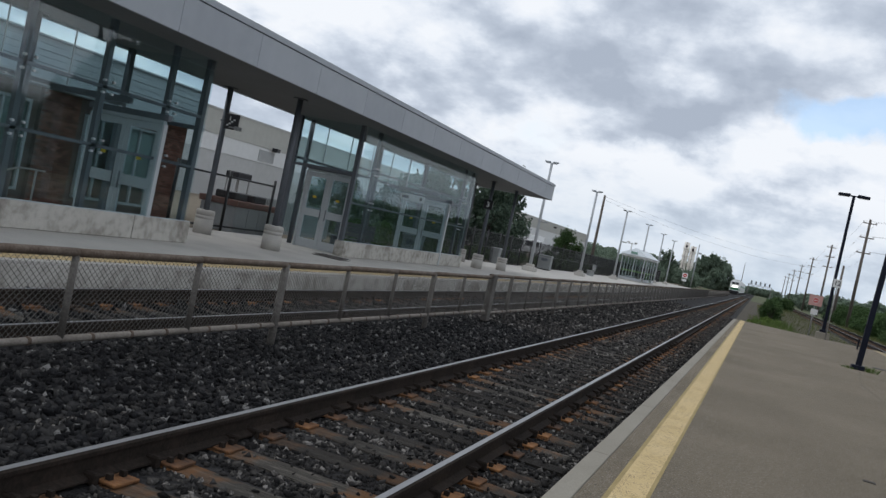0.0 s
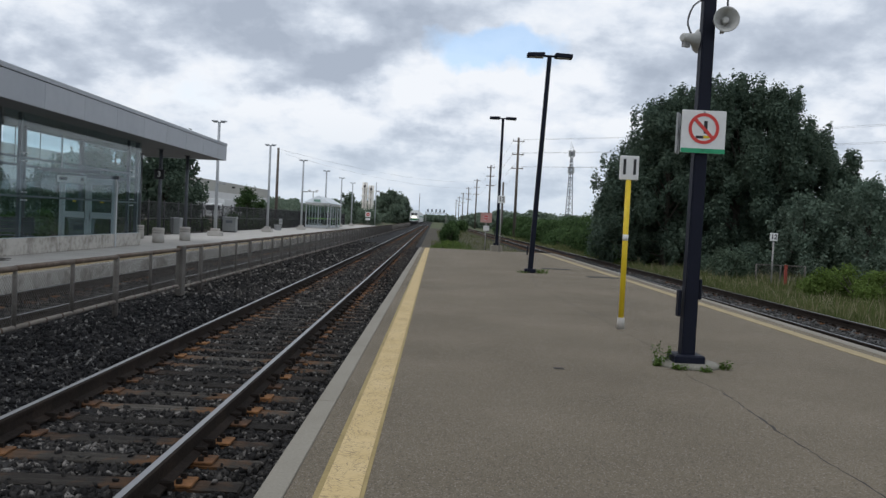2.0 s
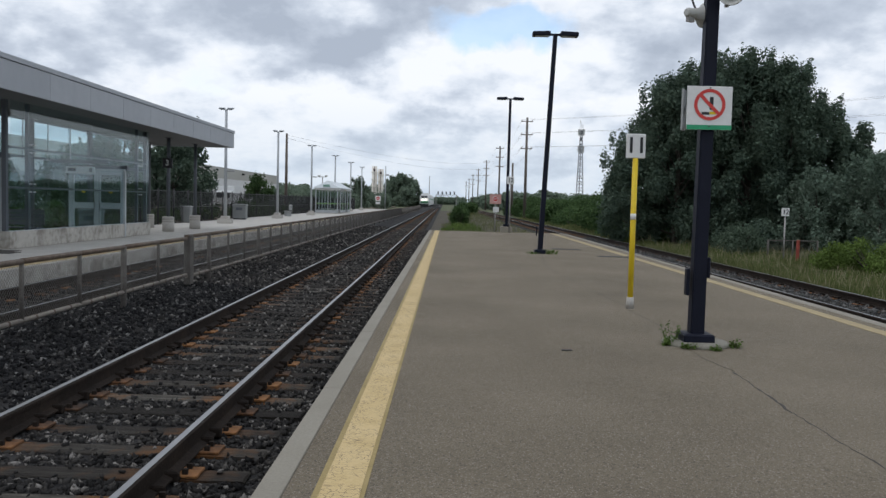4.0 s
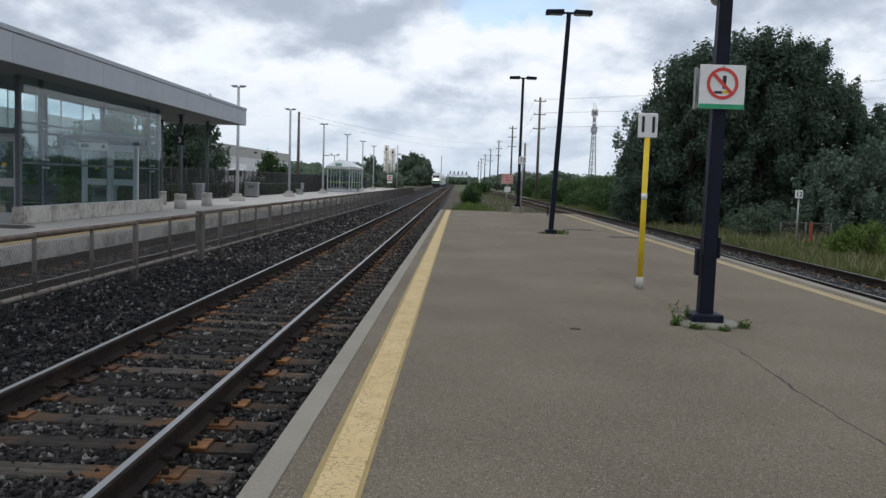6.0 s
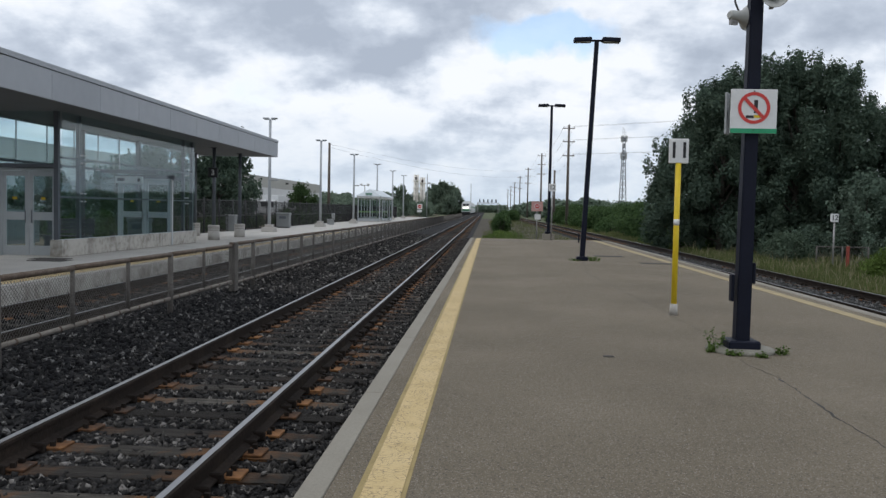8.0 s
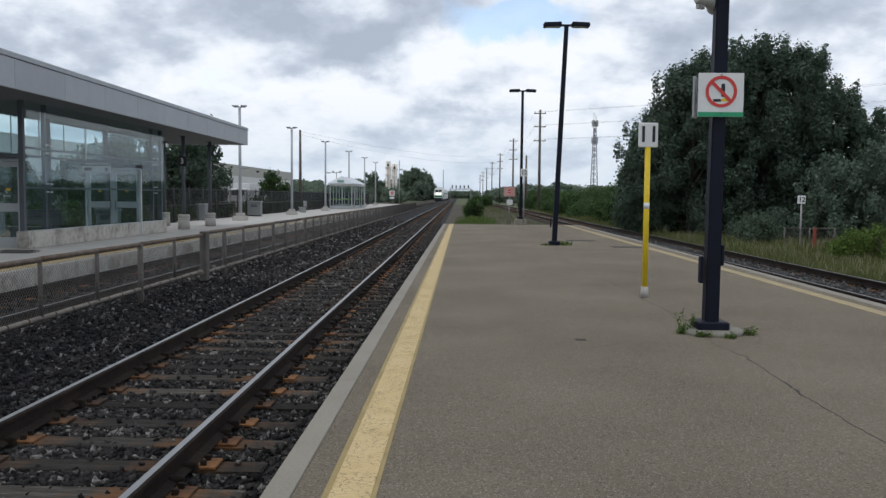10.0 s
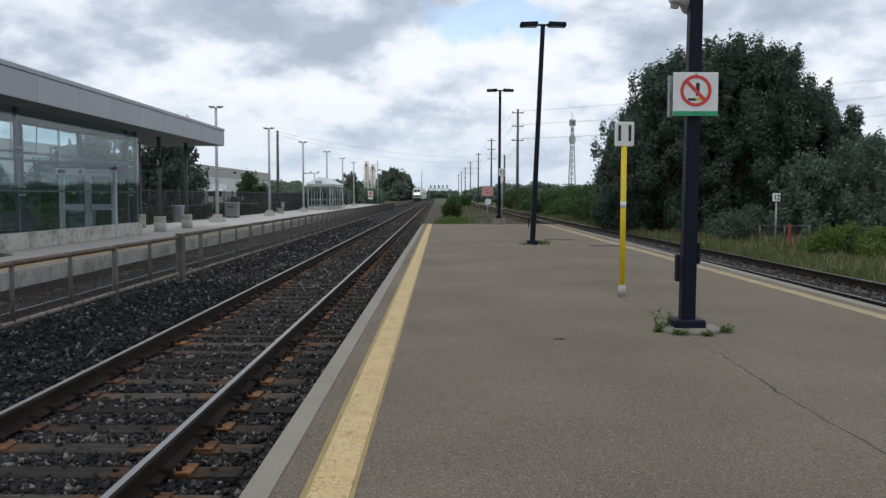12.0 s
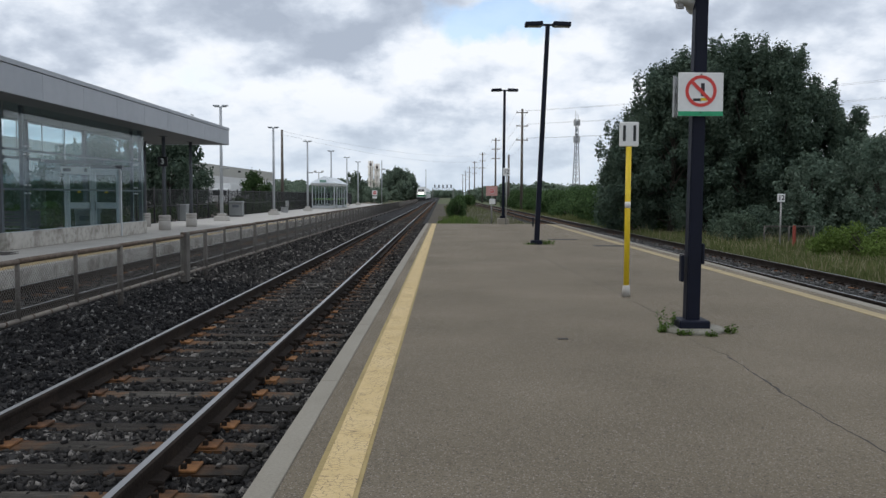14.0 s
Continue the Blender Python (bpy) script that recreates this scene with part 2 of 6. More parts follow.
RUST = material("rusty_plate", [(0.032, 0.019, 0.012), (0.075, 0.036, 0.017), (0.15, 0.067, 0.025), (0.24, 0.11, 0.039)], 0.9, scale=6, fine=28, bump=0.5, bump_scale=70, piece=0.5, spread=(0.25, 0.78))


def stain(m, colour, spots, reach):
    """Rust washed from the plates onto the wood: a ragged patch round each place along x."""
    nodes, links = m.node_tree.nodes, m.node_tree.links
    bsdf = nodes["Principled BSDF"]
    old = bsdf.inputs["Base Color"].links[0].from_socket
    at, cut, rough = nodes.new("ShaderNodeTexCoord"), nodes.new("ShaderNodeSeparateXYZ"), nodes.new("ShaderNodeTexNoise")
    rough.inputs["Scale"].default_value = 7.0
    links.new(at.outputs["Object"], cut.inputs[0])
    links.new(at.outputs["Object"], rough.inputs["Vector"])
    info = nodes.new("ShaderNodeObjectInfo")

    def calc(op, a, b):
        n = nodes.new("ShaderNodeMath")
        n.operation = op
        for i, v in enumerate((a, b)):
            if isinstance(v, (int, float)):
                n.inputs[i].default_value = v
            else:
                links.new(v, n.inputs[i])
        return n.outputs[0]

    away = calc("ABSOLUTE", calc("SUBTRACT", calc("ABSOLUTE", cut.outputs[0], 0), spots), 0)
    level = calc("ADD", calc("SUBTRACT", reach, away), calc("MULTIPLY", calc("SUBTRACT", rough.outputs[0], 0.5), 0.9))
    level = calc("MULTIPLY", calc("MULTIPLY", level, 3.0), info.outputs["Random"])
    fac = ramp_node(nodes, links, level, [(0.0, 0.0), (1.0, 0.8)])
    mixn = nodes.new("ShaderNodeMixRGB")
    mixn.inputs[2].default_value = (*colour, 1)
    links.new(fac, mixn.inputs[0])
    links.new(old, mixn.inputs[1])
    links.new(mixn.outputs[0], bsdf.inputs["Base Color"])


stain(TIE, (0.19, 0.083, 0.027), 0.745, 0.46)
RAIL_WEB = material("rail_side_steel", [(0.014, 0.011, 0.009), (0.026, 0.02, 0.0165), (0.046, 0.033, 0.025)], 0.85, 0.0, scale=3, fine=40, bump=0.3, bump_scale=50, spec=0.12)
RAIL_TOP = material("rail_head_steel", [(0.23, 0.23, 0.235), (0.33, 0.33, 0.335)], 0.4, 0.9, scale=4, fine=60, bump=0.05, stretch=(1, 0.1, 1))
GRAVEL = material("weedy_brown_gravel", [(0.04, 0.036, 0.028), (0.075, 0.066, 0.05), (0.12, 0.105, 0.08)], 0.95, scale=0.6, fine=14, bump=0.9, bump_scale=18, spec=0.15)
EARTH = material("rough_grass_ground", [(0.035, 0.045, 0.016), (0.065, 0.08, 0.028), (0.12, 0.11, 0.06)], 0.95, scale=0.5, fine=8, bump=1.0, bump_scale=9)
GALV = material("galvanised_steel", [(0.20, 0.195, 0.19), (0.30, 0.29, 0.28), (0.36, 0.35, 0.34)], 0.55, 0.35, scale=4, fine=60, bump=0.1)
FENCE_STEEL = material("weathered_fence_pipe", [(0.06, 0.053, 0.046), (0.11, 0.10, 0.09), (0.19, 0.175, 0.16)], 0.75, 0.15, scale=4, fine=45, bump=0.3)
FENCE_RUST = material("rusty_fence_rail", [(0.06, 0.04, 0.028), (0.12, 0.088, 0.066), (0.20, 0.165, 0.135)], 0.8, 0.1, scale=5, fine=45, bump=0.4)
PALE_PIPE = material("dusty_bottom_pipe", [(0.13, 0.11, 0.09), (0.21, 0.185, 0.16), (0.30, 0.275, 0.245)], 0.8, 0.1, scale=4, fine=45, bump=0.3)
MESH_WIRE = material("fence_wire", [(0.13, 0.125, 0.115), (0.21, 0.20, 0.19)], 0.65, 0.3, scale=8, fine=50, bump=0)
FASCIA = material("grey_metal_fascia", [(0.335, 0.355, 0.385), (0.365, 0.385, 0.415), (0.39, 0.41, 0.44)], 0.5, 0.1, scale=0.5, fine=3, bump=0.03, bump_scale=5, piece=0.25)
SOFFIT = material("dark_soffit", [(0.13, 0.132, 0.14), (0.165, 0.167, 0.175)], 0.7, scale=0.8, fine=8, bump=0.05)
STEEL = material("grey_painted_steel", [(0.08, 0.09, 0.105), (0.115, 0.125, 0.14)], 0.5, 0.1, scale=2, fine=30, bump=0.05)
ALU = material("aluminium_frame", [(0.38, 0.41, 0.425), (0.46, 0.485, 0.50)], 0.45, 0.1, scale=2, fine=30, bump=0.03)
NAVY = material("dark_navy_paint", [(0.003, 0.0042, 0.011), (0.005, 0.0068, 0.017), (0.010, 0.012, 0.024)], 0.55, 0.0, scale=2, fine=40, bump=0.12, spread=(0.3, 0.8), spec=0.2)
GLASS = glass_material("tinted_glass", (0.885, 0.95, 0.96))
CLEAR = glass_material("shelter_glass", (0.92, 0.955, 0.955))


# ---------------------------------------------------------------- builders
def add_box(bm, x0, x1, y0, y1, z0, z1, bevel=0.0):
    vs = [bm.verts.new((x, y, z)) for z in (z0, z1) for y in (y0, y1) for x in (x0, x1)]
    fs = [bm.faces.new([vs[i] for i in q]) for q in ((0, 2, 3, 1), (4, 5, 7, 6), (0, 1, 5, 4), (2, 6, 7, 3), (0, 4, 6, 2), (1, 3, 7, 5))]
    if bevel:
        edges = list({e for f in fs for e in f.edges})
        bmesh.ops.bevel(bm, geom=edges, offset=bevel, segments=1, affect="EDGES")
    return bm


def add_tube(bm, a, b, r0, r1=None, sides=10, caps=True):
    """A round bar from a to b that tapers from r0 to r1."""
    a, b = Vector(a), Vector(b)
    r1 = r0 if r1 is None else r1
    turn = (b - a).to_track_quat("Z", "Y")
    rings = []
    for centre, r in ((a, r0), (b, r1)):
        rings.append([bm.verts.new(centre + turn @ Vector((r * math.cos(2 * math.pi * i / sides), r * math.sin(2 * math.pi * i / sides), 0))) for i in range(sides)])
    for i in range(sides):
        f = bm.faces.new((rings[0][i], rings[0][(i + 1) % sides], rings[1][(i + 1) % sides], rings[1][i]))
        f.smooth = sides > 6
    if caps:
        bm.faces.new(rings[0][::-1])
        bm.faces.new(rings[1])
    return bm


def add_sweep(bm, pts, r, sides=6):
    """A round bar bent through points, in one piece."""
    pts = [Vector(p) for p in pts]
    rings = []
    for i, p in enumerate(pts):
        way = (pts[min(i + 1, len(pts) - 1)] - pts[max(i - 1, 0)]).normalized()
        turn = way.to_track_quat("Z", "Y")
        rings.append([bm.verts.new(p + turn @ Vector((r * math.cos(2 * math.pi * k / sides), r * math.sin(2 * math.pi * k / sides), 0))) for k in range(sides)])
    for lo, hi in zip(rings, rings[1:]):
        for k in range(sides):
            bm.faces.new((lo[k], lo[(k + 1) % sides], hi[(k + 1) % sides], hi[k])).smooth = True
    bm.faces.new(rings[0][::-1])
    bm.faces.new(rings[-1])
    return bm


def add_lathe(bm, profile, sides=20, centre=(0, 0)):
    """A turned body from (radius, height) pairs."""
    rings = [[bm.verts.new((centre[0] + r * math.cos(2 * math.pi * i / sides), centre[1] + r * math.sin(2 * math.pi * i / sides), z)) for i in range(sides)] for r, z in profile]
    for lo, hi in zip(rings, rings[1:]):
        for i in range(sides):
            bm.faces.new((lo[i], lo[(i + 1) % sides], hi[(i + 1) % sides], hi[i])).smooth = True
    bm.faces.new(rings[0][::-1])
    bm.faces.new(rings[-1])
    return bm


def add_prism(bm, outline, y0, y1):
    """An outline of (x, z) pairs drawn out along y."""
    a = [bm.verts.new((x, y0, z)) for x, z in outline]
    b = [bm.verts.new((x, y1, z)) for x, z in outline]
    n = len(outline)
    for i in range(n):
        bm.faces.new((a[i], a[(i + 1) % n], b[(i + 1) % n], b[i]))
    bm.faces.new(a[::-1])
    bm.faces.new(b)
    return bm


def mesh_of(name, bm, *mats):
    me = bpy.data.meshes.new(name)
    bmesh.ops.recalc_face_normals(bm, faces=bm.faces[:])
    bm.to_mesh(me)
    bm.free()
    for m in mats:
        me.materials.append(m)
    return me


def box(*size, bevel=0.0):
    return add_box(bmesh.new(), *size, bevel=bevel)


def tube(*args, **kw):
    return add_tube(bmesh.new(), *args, **kw)


def part(name, bm, mat, parent, label=""):
    ob = new(name, mesh_of(name, bm, mat))
    ob.parent = parent
    return tagged(ob, label) if label else ob


def share(name, me, parent, at=(0, 0, 0), turn=0.0):
    """One more piece on a mesh that alike pieces share."""
    ob = new(name, me)
    ob.parent = parent
    ob.matrix_basis = pose(*at, 0, 0, turn)
    return ob


def thing(name, at, label, category, group="", turn=0.0):
    ob = new(name)
    ob.empty_display_size = 0.2
    ob.matrix_basis = pose(*at, 0, 0, turn)
    return tagged(ob, label, category, group)


def structure(name, bm, mat, label="", category=""):
    return tagged(new(name, mesh_of(name, bm, mat)), label, category, kind="structure")


def raw_mesh(name, verts, faces, mat):
    """A mesh from arrays: verts (n, 3) and triangles or quads (m, k)."""
    me = bpy.data.meshes.new(name)
    verts, faces = np.asarray(verts, np.float32), np.asarray(faces, np.int32)
    m, k = faces.shape
    me.vertices.add(len(verts))
    me.vertices.foreach_set("co", verts.ravel())
    me.loops.add(m * k)
    me.loops.foreach_set("vertex_index", faces.ravel())
    me.polygons.add(m)
    me.polygons.foreach_set("loop_start", np.arange(0, m * k, k, dtype=np.int32))
    me.polygons.foreach_set("loop_total", np.full(m, k, np.int32))
    me.update(calc_edges=True)
    me.materials.append(mat)
    return me


def stones(name, places, sizes, mat, rng):
    """Many broken stones: each a skewed eight-sided lump of its own turn and size."""
    base = np.array([(1, 0, 0), (-1, 0, 0), (0, 1, 0), (0, -1, 0), (0, 0, 1), (0, 0, -1)], float)
    tris = [(0, 2, 4), (2, 1, 4), (1, 3, 4), (3, 0, 4), (2, 0, 5), (1, 2, 5), (3, 1, 5), (0, 3, 5)]
    n = len(places)
    q = rng.normal(size=(n, 4))
    q /= np.linalg.norm(q, axis=1, keepdims=True)
    w, x, y, z = q.T
    turn = np.stack([1 - 2 * (y * y + z * z), 2 * (x * y - z * w), 2 * (x * z + y * w), 2 * (x * y + z * w), 1 - 2 * (x * x + z * z), 2 * (y * z - x * w), 2 * (x * z - y * w), 2 * (y * z + x * w), 1 - 2 * (x * x + y * y)], -1).reshape(n, 3, 3)
    shape = base[None] * (1 + rng.uniform(-0.35, 0.35, (n, 6, 1))) * rng.uniform(0.6, 1.4, (n, 1, 3)) + rng.normal(0, 0.22, (n, 6, 3))
    verts = np.einsum("nij,nkj->nki", turn, shape) * sizes[:, None, None] + places[:, None]
    faces = np.array(tris)[None] + 6 * np.arange(n)[:, None, None]
    return raw_mesh(name, verts.reshape(-1, 3), faces.reshape(-1, 3), mat)


def leaf_mesh(name, centres, normals, sizes, mat, rng):
    """Leaf sprays: each a pair of triangles folded along the middle, turned about its normal."""
    n = len(centres)
    normals = normals / np.linalg.norm(normals, axis=1, keepdims=True)
    other = rng.normal(size=(n, 3))
    u = np.cross(normals, other)
    u /= np.linalg.norm(u, axis=1, keepdims=True)
    v = np.cross(normals, u)
    s = sizes[:, None]
    a, c = centres - u * s * 0.5, centres + u * s * 0.5
    fold = normals * s * 0.18
    b, d = centres + v * s * 0.36 + fold, centres - v * s * 0.36 + fold
    verts = np.stack([a, b, c, d], 1).reshape(-1, 3)
    k = 4 * np.arange(n)[:, None]
    faces = np.concatenate([k + np.array([[0, 1, 2]]), k + np.array([[0, 2, 3]])], 1).reshape(-1, 3)
    return raw_mesh(name, verts, faces, mat)


def blob_leaves(blobs, per_area, size, rng, shell=0.35):
    """Leaf places on and just inside the skins of ellipsoids (centre, radii)."""
    cs, ns = [], []
    for c, r in blobs:
        c, r = np.asarray(c, float), np.asarray(r, float)
        k = max(12, int(per_area * 4 * math.pi * (r[0] * r[1] * r[2]) ** (2 / 3)))
        d = rng.normal(size=(k, 3))
        d /= np.linalg.norm(d, axis=1, keepdims=True)
        bumps = 1 + 0.16 * np.sin(d[:, :1] * 7 + c[0]) * np.cos(d[:, 1:2] * 6 + c[2]) + 0.1 * np.sin(d[:, 2:] * 11 + c[1])
        depth = 1 - shell * rng.random((k, 1)) ** 1.5
        cs.append(c + d * r * depth * bumps)
        ns.append(d + rng.normal(size=(k, 3)) * 0.55 + (0, 0, 0.2))
    cs, ns = np.concatenate(cs), np.concatenate(ns)
    return cs, ns, size * rng.uniform(0.6, 1.35, len(cs))


# ---------------------------------------------------------------- ground, platforms and tracks
END = 44.7            # where the island platform ends
RAILS = {"near": (-1.815, -3.305), "middle": (-6.02, -7.51), "right": (6.98, 8.47)}
TOP = -0.15           # top of the rails

ground = structure("ground", box(-900, 900, -60, 2500, -1.2, -0.42), EARTH, "rough grassy railway land reaching the horizon", "ground")

bed = bmesh.new()
SECTION = [(-8.4, -0.40), (-7.6, -0.36), (-6.1, -0.35), (-5.6, -0.25), (-4.8, -0.165), (-4.0, -0.19), (-3.5, -0.25), (-3.36, -0.345), (-2.6, -0.355), (-1.8, -0.355), (-1.5, -0.36), (-0.9, -0.40), (-0.3, -0.8), (-8.9, -0.8)]
add_prism(bed, SECTION, -6, 700)
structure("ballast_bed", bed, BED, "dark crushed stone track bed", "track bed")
bed = add_prism(bmesh.new(), [(6.0, -0.42), (6.6, -0.36), (8.9, -0.34), (9.4, -0.45), (9.4, -0.8), (6.0, -0.8)], -6, 500)
structure("ballast_bed", bed, BED, "grey crushed stone bed of the side track", "track bed")


def edge_x(y):
    return -1.0 + 0.0046 * y


structure("gravel_end", box(-0.9, 6.1, END, 190, -0.8, -0.395), GRAVEL, "brown weedy gravel past the platform end", "ground")


# island platform: asphalt slab between two concrete copings, with painted warning lines
def platform_strip(name, left, right, z0, z1, mat, label, y0=-8.0, y1=END):
    bm = bmesh.new()
    vs = [bm.verts.new((x(y) if callable(x) else x, y, z)) for z in (z0, z1) for y in (y0, y1) for x in (left, right)]
    for q in ((0, 2, 3, 1), (4, 5, 7, 6), (0, 1, 5, 4), (2, 6, 7, 3), (0, 4, 6, 2), (1, 3, 7, 5)):
        bm.faces.new([vs[i] for i in q])
    return structure(name, bm, mat, label, "platform")


platform_strip("platform_island", lambda y: edge_x(y) + 0.155, lambda y: 5.75 + 0.012 * y, -0.9, 0.0, ASPHALT, "worn tan-grey asphalt platform surface")
platform_strip("platform_line_border", lambda y: edge_x(y) + 0.305, lambda y: edge_x(y) + 0.575, 0.0005, 0.004, OLD_YELLOW, "dull mustard border of the painted line")
platform_strip("platform_line", lambda y: edge_x(y) + 0.34, lambda y: edge_x(y) + 0.55, 0.001, 0.008, YELLOW, "cracked pale yellow warning line", y1=END - 0.3)
platform_strip("platform_line", lambda y: 5.43 + 0.004 * y, lambda y: 5.60 + 0.007 * y, 0.0005, 0.006, FADED, "faded pale yellow warning line")
coping = new("platform_coping")
tagged(coping, "grey concrete coping slabs along the platform edge", "coping", kind="structure")
cop_me = mesh_of("coping_slab", box(0, 0.15, 0.006, 2.994, -0.45, 0.004, bevel=0.006), COPING)
for i in range(18):
    y = -8 + 2.93 * i
    ob = share("coping_slab", cop_me, coping, (edge_x(y), y, 0), math.degrees(-math.atan(0.0046)))
    ob.scale = (1, 2.928 / 2.994, 1)
platform_strip("platform_coping_right", lambda y: 5.75 + 0.012 * y, lambda y: 5.94 + 0.012 * y, -0.9, 0.003, COPING, "grey concrete coping of the side track")

# far platform
structure("platform_far", box(-14.9, -8.42, -8, 150, -0.9, -0.004), CONCRETE, "pale concrete far platform", "platform")
structure("platform_far_face", box(-8.418, -8.40, -8, 150, -0.6, -0.05), STAINED, "dirty stained concrete face of the far platform", "platform face")
structure("platform_far_line", box(-8.95, -8.62, -8, 150, -0.004, 0.004), YELLOW, "yellow warning line on the far platform", "platform line")
structure("ground_far", box(-70, -14.9, -10, 260, -0.6, -0.12), ASPHALT, "grey asphalt yard behind the far platform", "ground")


def rail_mesh(length):
    bm = bmesh.new()
    prof = [(-0.07, -0.17), (0.07, -0.17), (0.07, -0.158), (0.012, -0.135), (0.010, -0.05), (0.036, -0.036), (0.036, -0.012), (0.023, 0.0), (-0.023, 0.0), (-0.036, -0.012), (-0.036, -0.036), (-0.010, -0.05), (-0.012, -0.135), (-0.07, -0.158)]
    add_prism(bm, prof, 0, length)
    bmesh.ops.recalc_face_normals(bm, faces=bm.faces[:])
    for f in bm.faces:
        if f.normal.z > 0.9 and f.calc_center_median().z > -0.01:
            f.material_index = 1
    return mesh_of("rail", bm, RAIL_WEB, RAIL_TOP)


RAIL_ME = rail_mesh(720)
RAIL_SHORT = rail_mesh(420)
SPACING = 0.535


def tie_mesh(seed):
    rng = random.Random(seed)
    bm = box(-1.3, 1.3, -0.115, 0.115, -0.16, 0.0, bevel=0.012)
    for v in bm.verts:
        v.co.z += rng.uniform(-0.006, 0.004)
        v.co.y += rng.uniform(-0.008, 0.008)
    return mesh_of("tie", bm, TIE)


def plate_mesh():
    bm = box(-0.205, 0.205, -0.1, 0.1, 0, 0.02, bevel=0.004)
    for x in (-0.115, 0.115):
        for y in (-0.055, 0.055):
            add_box(bm, x - 0.018, x + 0.018, y - 0.015, y + 0.015, 0.018, 0.055)
    for f in bm.faces:
        f.material_index = int(max(v.co.z for v in f.verts) > 0.03)
    return mesh_of("tie_plate", bm, RUST, RAIL_WEB)


def anchor_mesh():
    return mesh_of("rail_anchor", add_box(bmesh.new(), -0.105, 0.105, -0.022, 0.022, -0.04, 0.035, bevel=0.01), RAIL_WEB)


TIES = [tie_mesh(i) for i in range(6)]
PLATE = plate_mesh()
ANCHOR = anchor_mesh()


def track(rails, y0, y1, label, rail_me, plates=True):
    """A track: two rails, wooden ties and rusty tie plates; the far ties are one joined piece."""
    mid = sum(rails) / 2
    t = thing("railway_track", (mid, 0, 0), label, "railway track")
    for x in rails:
        share("rail", rail_me, t, (x - mid, -6, TOP))
    rng = random.Random(int(100 * abs(mid)))
    far = bmesh.new()
    y = 1.2 - 10 * SPACING
    while y < 240:
        yy, turn = y + rng.uniform(-0.03, 0.03), rng.uniform(-0.8, 0.8)
        if y < y1 and y >= y0:
            z = TOP - 0.188 + rng.uniform(-0.008, 0.004)
            share("tie", rng.choice(TIES), t, (rng.uniform(-0.05, 0.05), yy, z), turn)
            if plates and y < 42:
                for x in rails:
                    share("tie_plate", PLATE, t, (x - mid, yy, TOP - 0.186), rng.uniform(-2, 2))
                    if y < 24:
                        share("rail_anchor", ANCHOR, t, (x - mid, yy + rng.choice((-0.14, 0.14)), TOP - 0.155))
        elif y >= y1:
            add_box(far, -1.3, 1.3, yy - 0.11, yy + 0.11, TOP - 0.34, TOP - 0.188)
        y += SPACING
    tagged(part("tie_run", far, TIE, t, "far ties of weathered wood"), kind="stuff")
    return t


track(RAILS["near"], -5.0, 70, "main track with shiny rails on rusty plates and weathered ties", RAIL_ME)
track(RAILS["middle"], -5.0, 40, "second track behind the low fence, rusty tie plates", RAIL_ME)
track(RAILS["right"], -5.0, 50, "side track along the island platform with dull rails", RAIL_SHORT)


def bed_z(x):
    xs, zs = zip(*SECTION[:12])
    return np.interp(x, xs, zs)


def scatter(rng, n, x0, x1, y0, y1, thin=1.0):
    """Places on the ballast, denser near the start of the stretch."""
    x = rng.uniform(x0, x1, n)
    y = y0 + (y1 - y0) * rng.random(n) ** thin
    return np.stack([x, y, bed_z(x)], 1)


def lay_stones(label, n, x0, x1, y0, y1, size, seed, mat=STONE, ties=None, thin=1.0, grow=0.0):
    rng = np.random.default_rng(seed)
    p = scatter(rng, n, x0, x1, y0, y1, thin)
    s = size * rng.uniform(0.55, 1.3, n) * (1 + grow * (p[:, 1] - y0))
    if ties:
        # between the ties the stones lie as high as the wood, on the wood hardly any
        phase = np.abs(((p[:, 1] - 1.2) / SPACING + 0.5) % 1.0 - 0.5) * SPACING
        keep = (phase > 0.125) | (rng.random(n) < 0.025) | (np.abs(p[:, 0] - ties) > 1.27)
        on = (phase <= 0.125) & (np.abs(p[:, 0] - ties) < 1.27)
        p[on, 2] = TOP - 0.185
        crib = (np.abs(p[:, 0] - ties) < 1.27) & ~on
        p[crib, 2] = TOP - 0.205
        for x in (ties - 0.745, ties + 0.745):
            keep &= np.abs(p[:, 0] - x) > 0.09
        p, s = p[keep], s[keep]
    p[:, 2] += rng.uniform(-0.3, 0.45, len(p)) * s
    ob = new("ballast_stones", stones("ballast_stones", p, s, mat, rng))
    return tagged(ob, label, "ballast", kind="stuff")


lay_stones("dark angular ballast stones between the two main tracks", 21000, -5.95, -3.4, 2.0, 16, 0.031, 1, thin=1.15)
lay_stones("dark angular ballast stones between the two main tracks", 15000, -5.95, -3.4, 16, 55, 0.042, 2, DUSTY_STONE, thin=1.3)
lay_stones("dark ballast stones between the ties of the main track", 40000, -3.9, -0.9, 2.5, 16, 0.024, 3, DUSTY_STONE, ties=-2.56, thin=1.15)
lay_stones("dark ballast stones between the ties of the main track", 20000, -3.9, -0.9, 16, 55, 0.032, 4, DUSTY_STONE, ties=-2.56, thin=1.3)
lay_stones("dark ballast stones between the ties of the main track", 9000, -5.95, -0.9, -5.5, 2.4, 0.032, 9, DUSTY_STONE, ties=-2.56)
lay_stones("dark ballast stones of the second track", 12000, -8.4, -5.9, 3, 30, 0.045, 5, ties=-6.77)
rng = np.random.default_rng(6)
p = np.stack([rng.uniform(6.15, 9.3, 15000), 8 + 40 * rng.random(15000) ** 1.3, np.full(15000, -0.34)], 1)
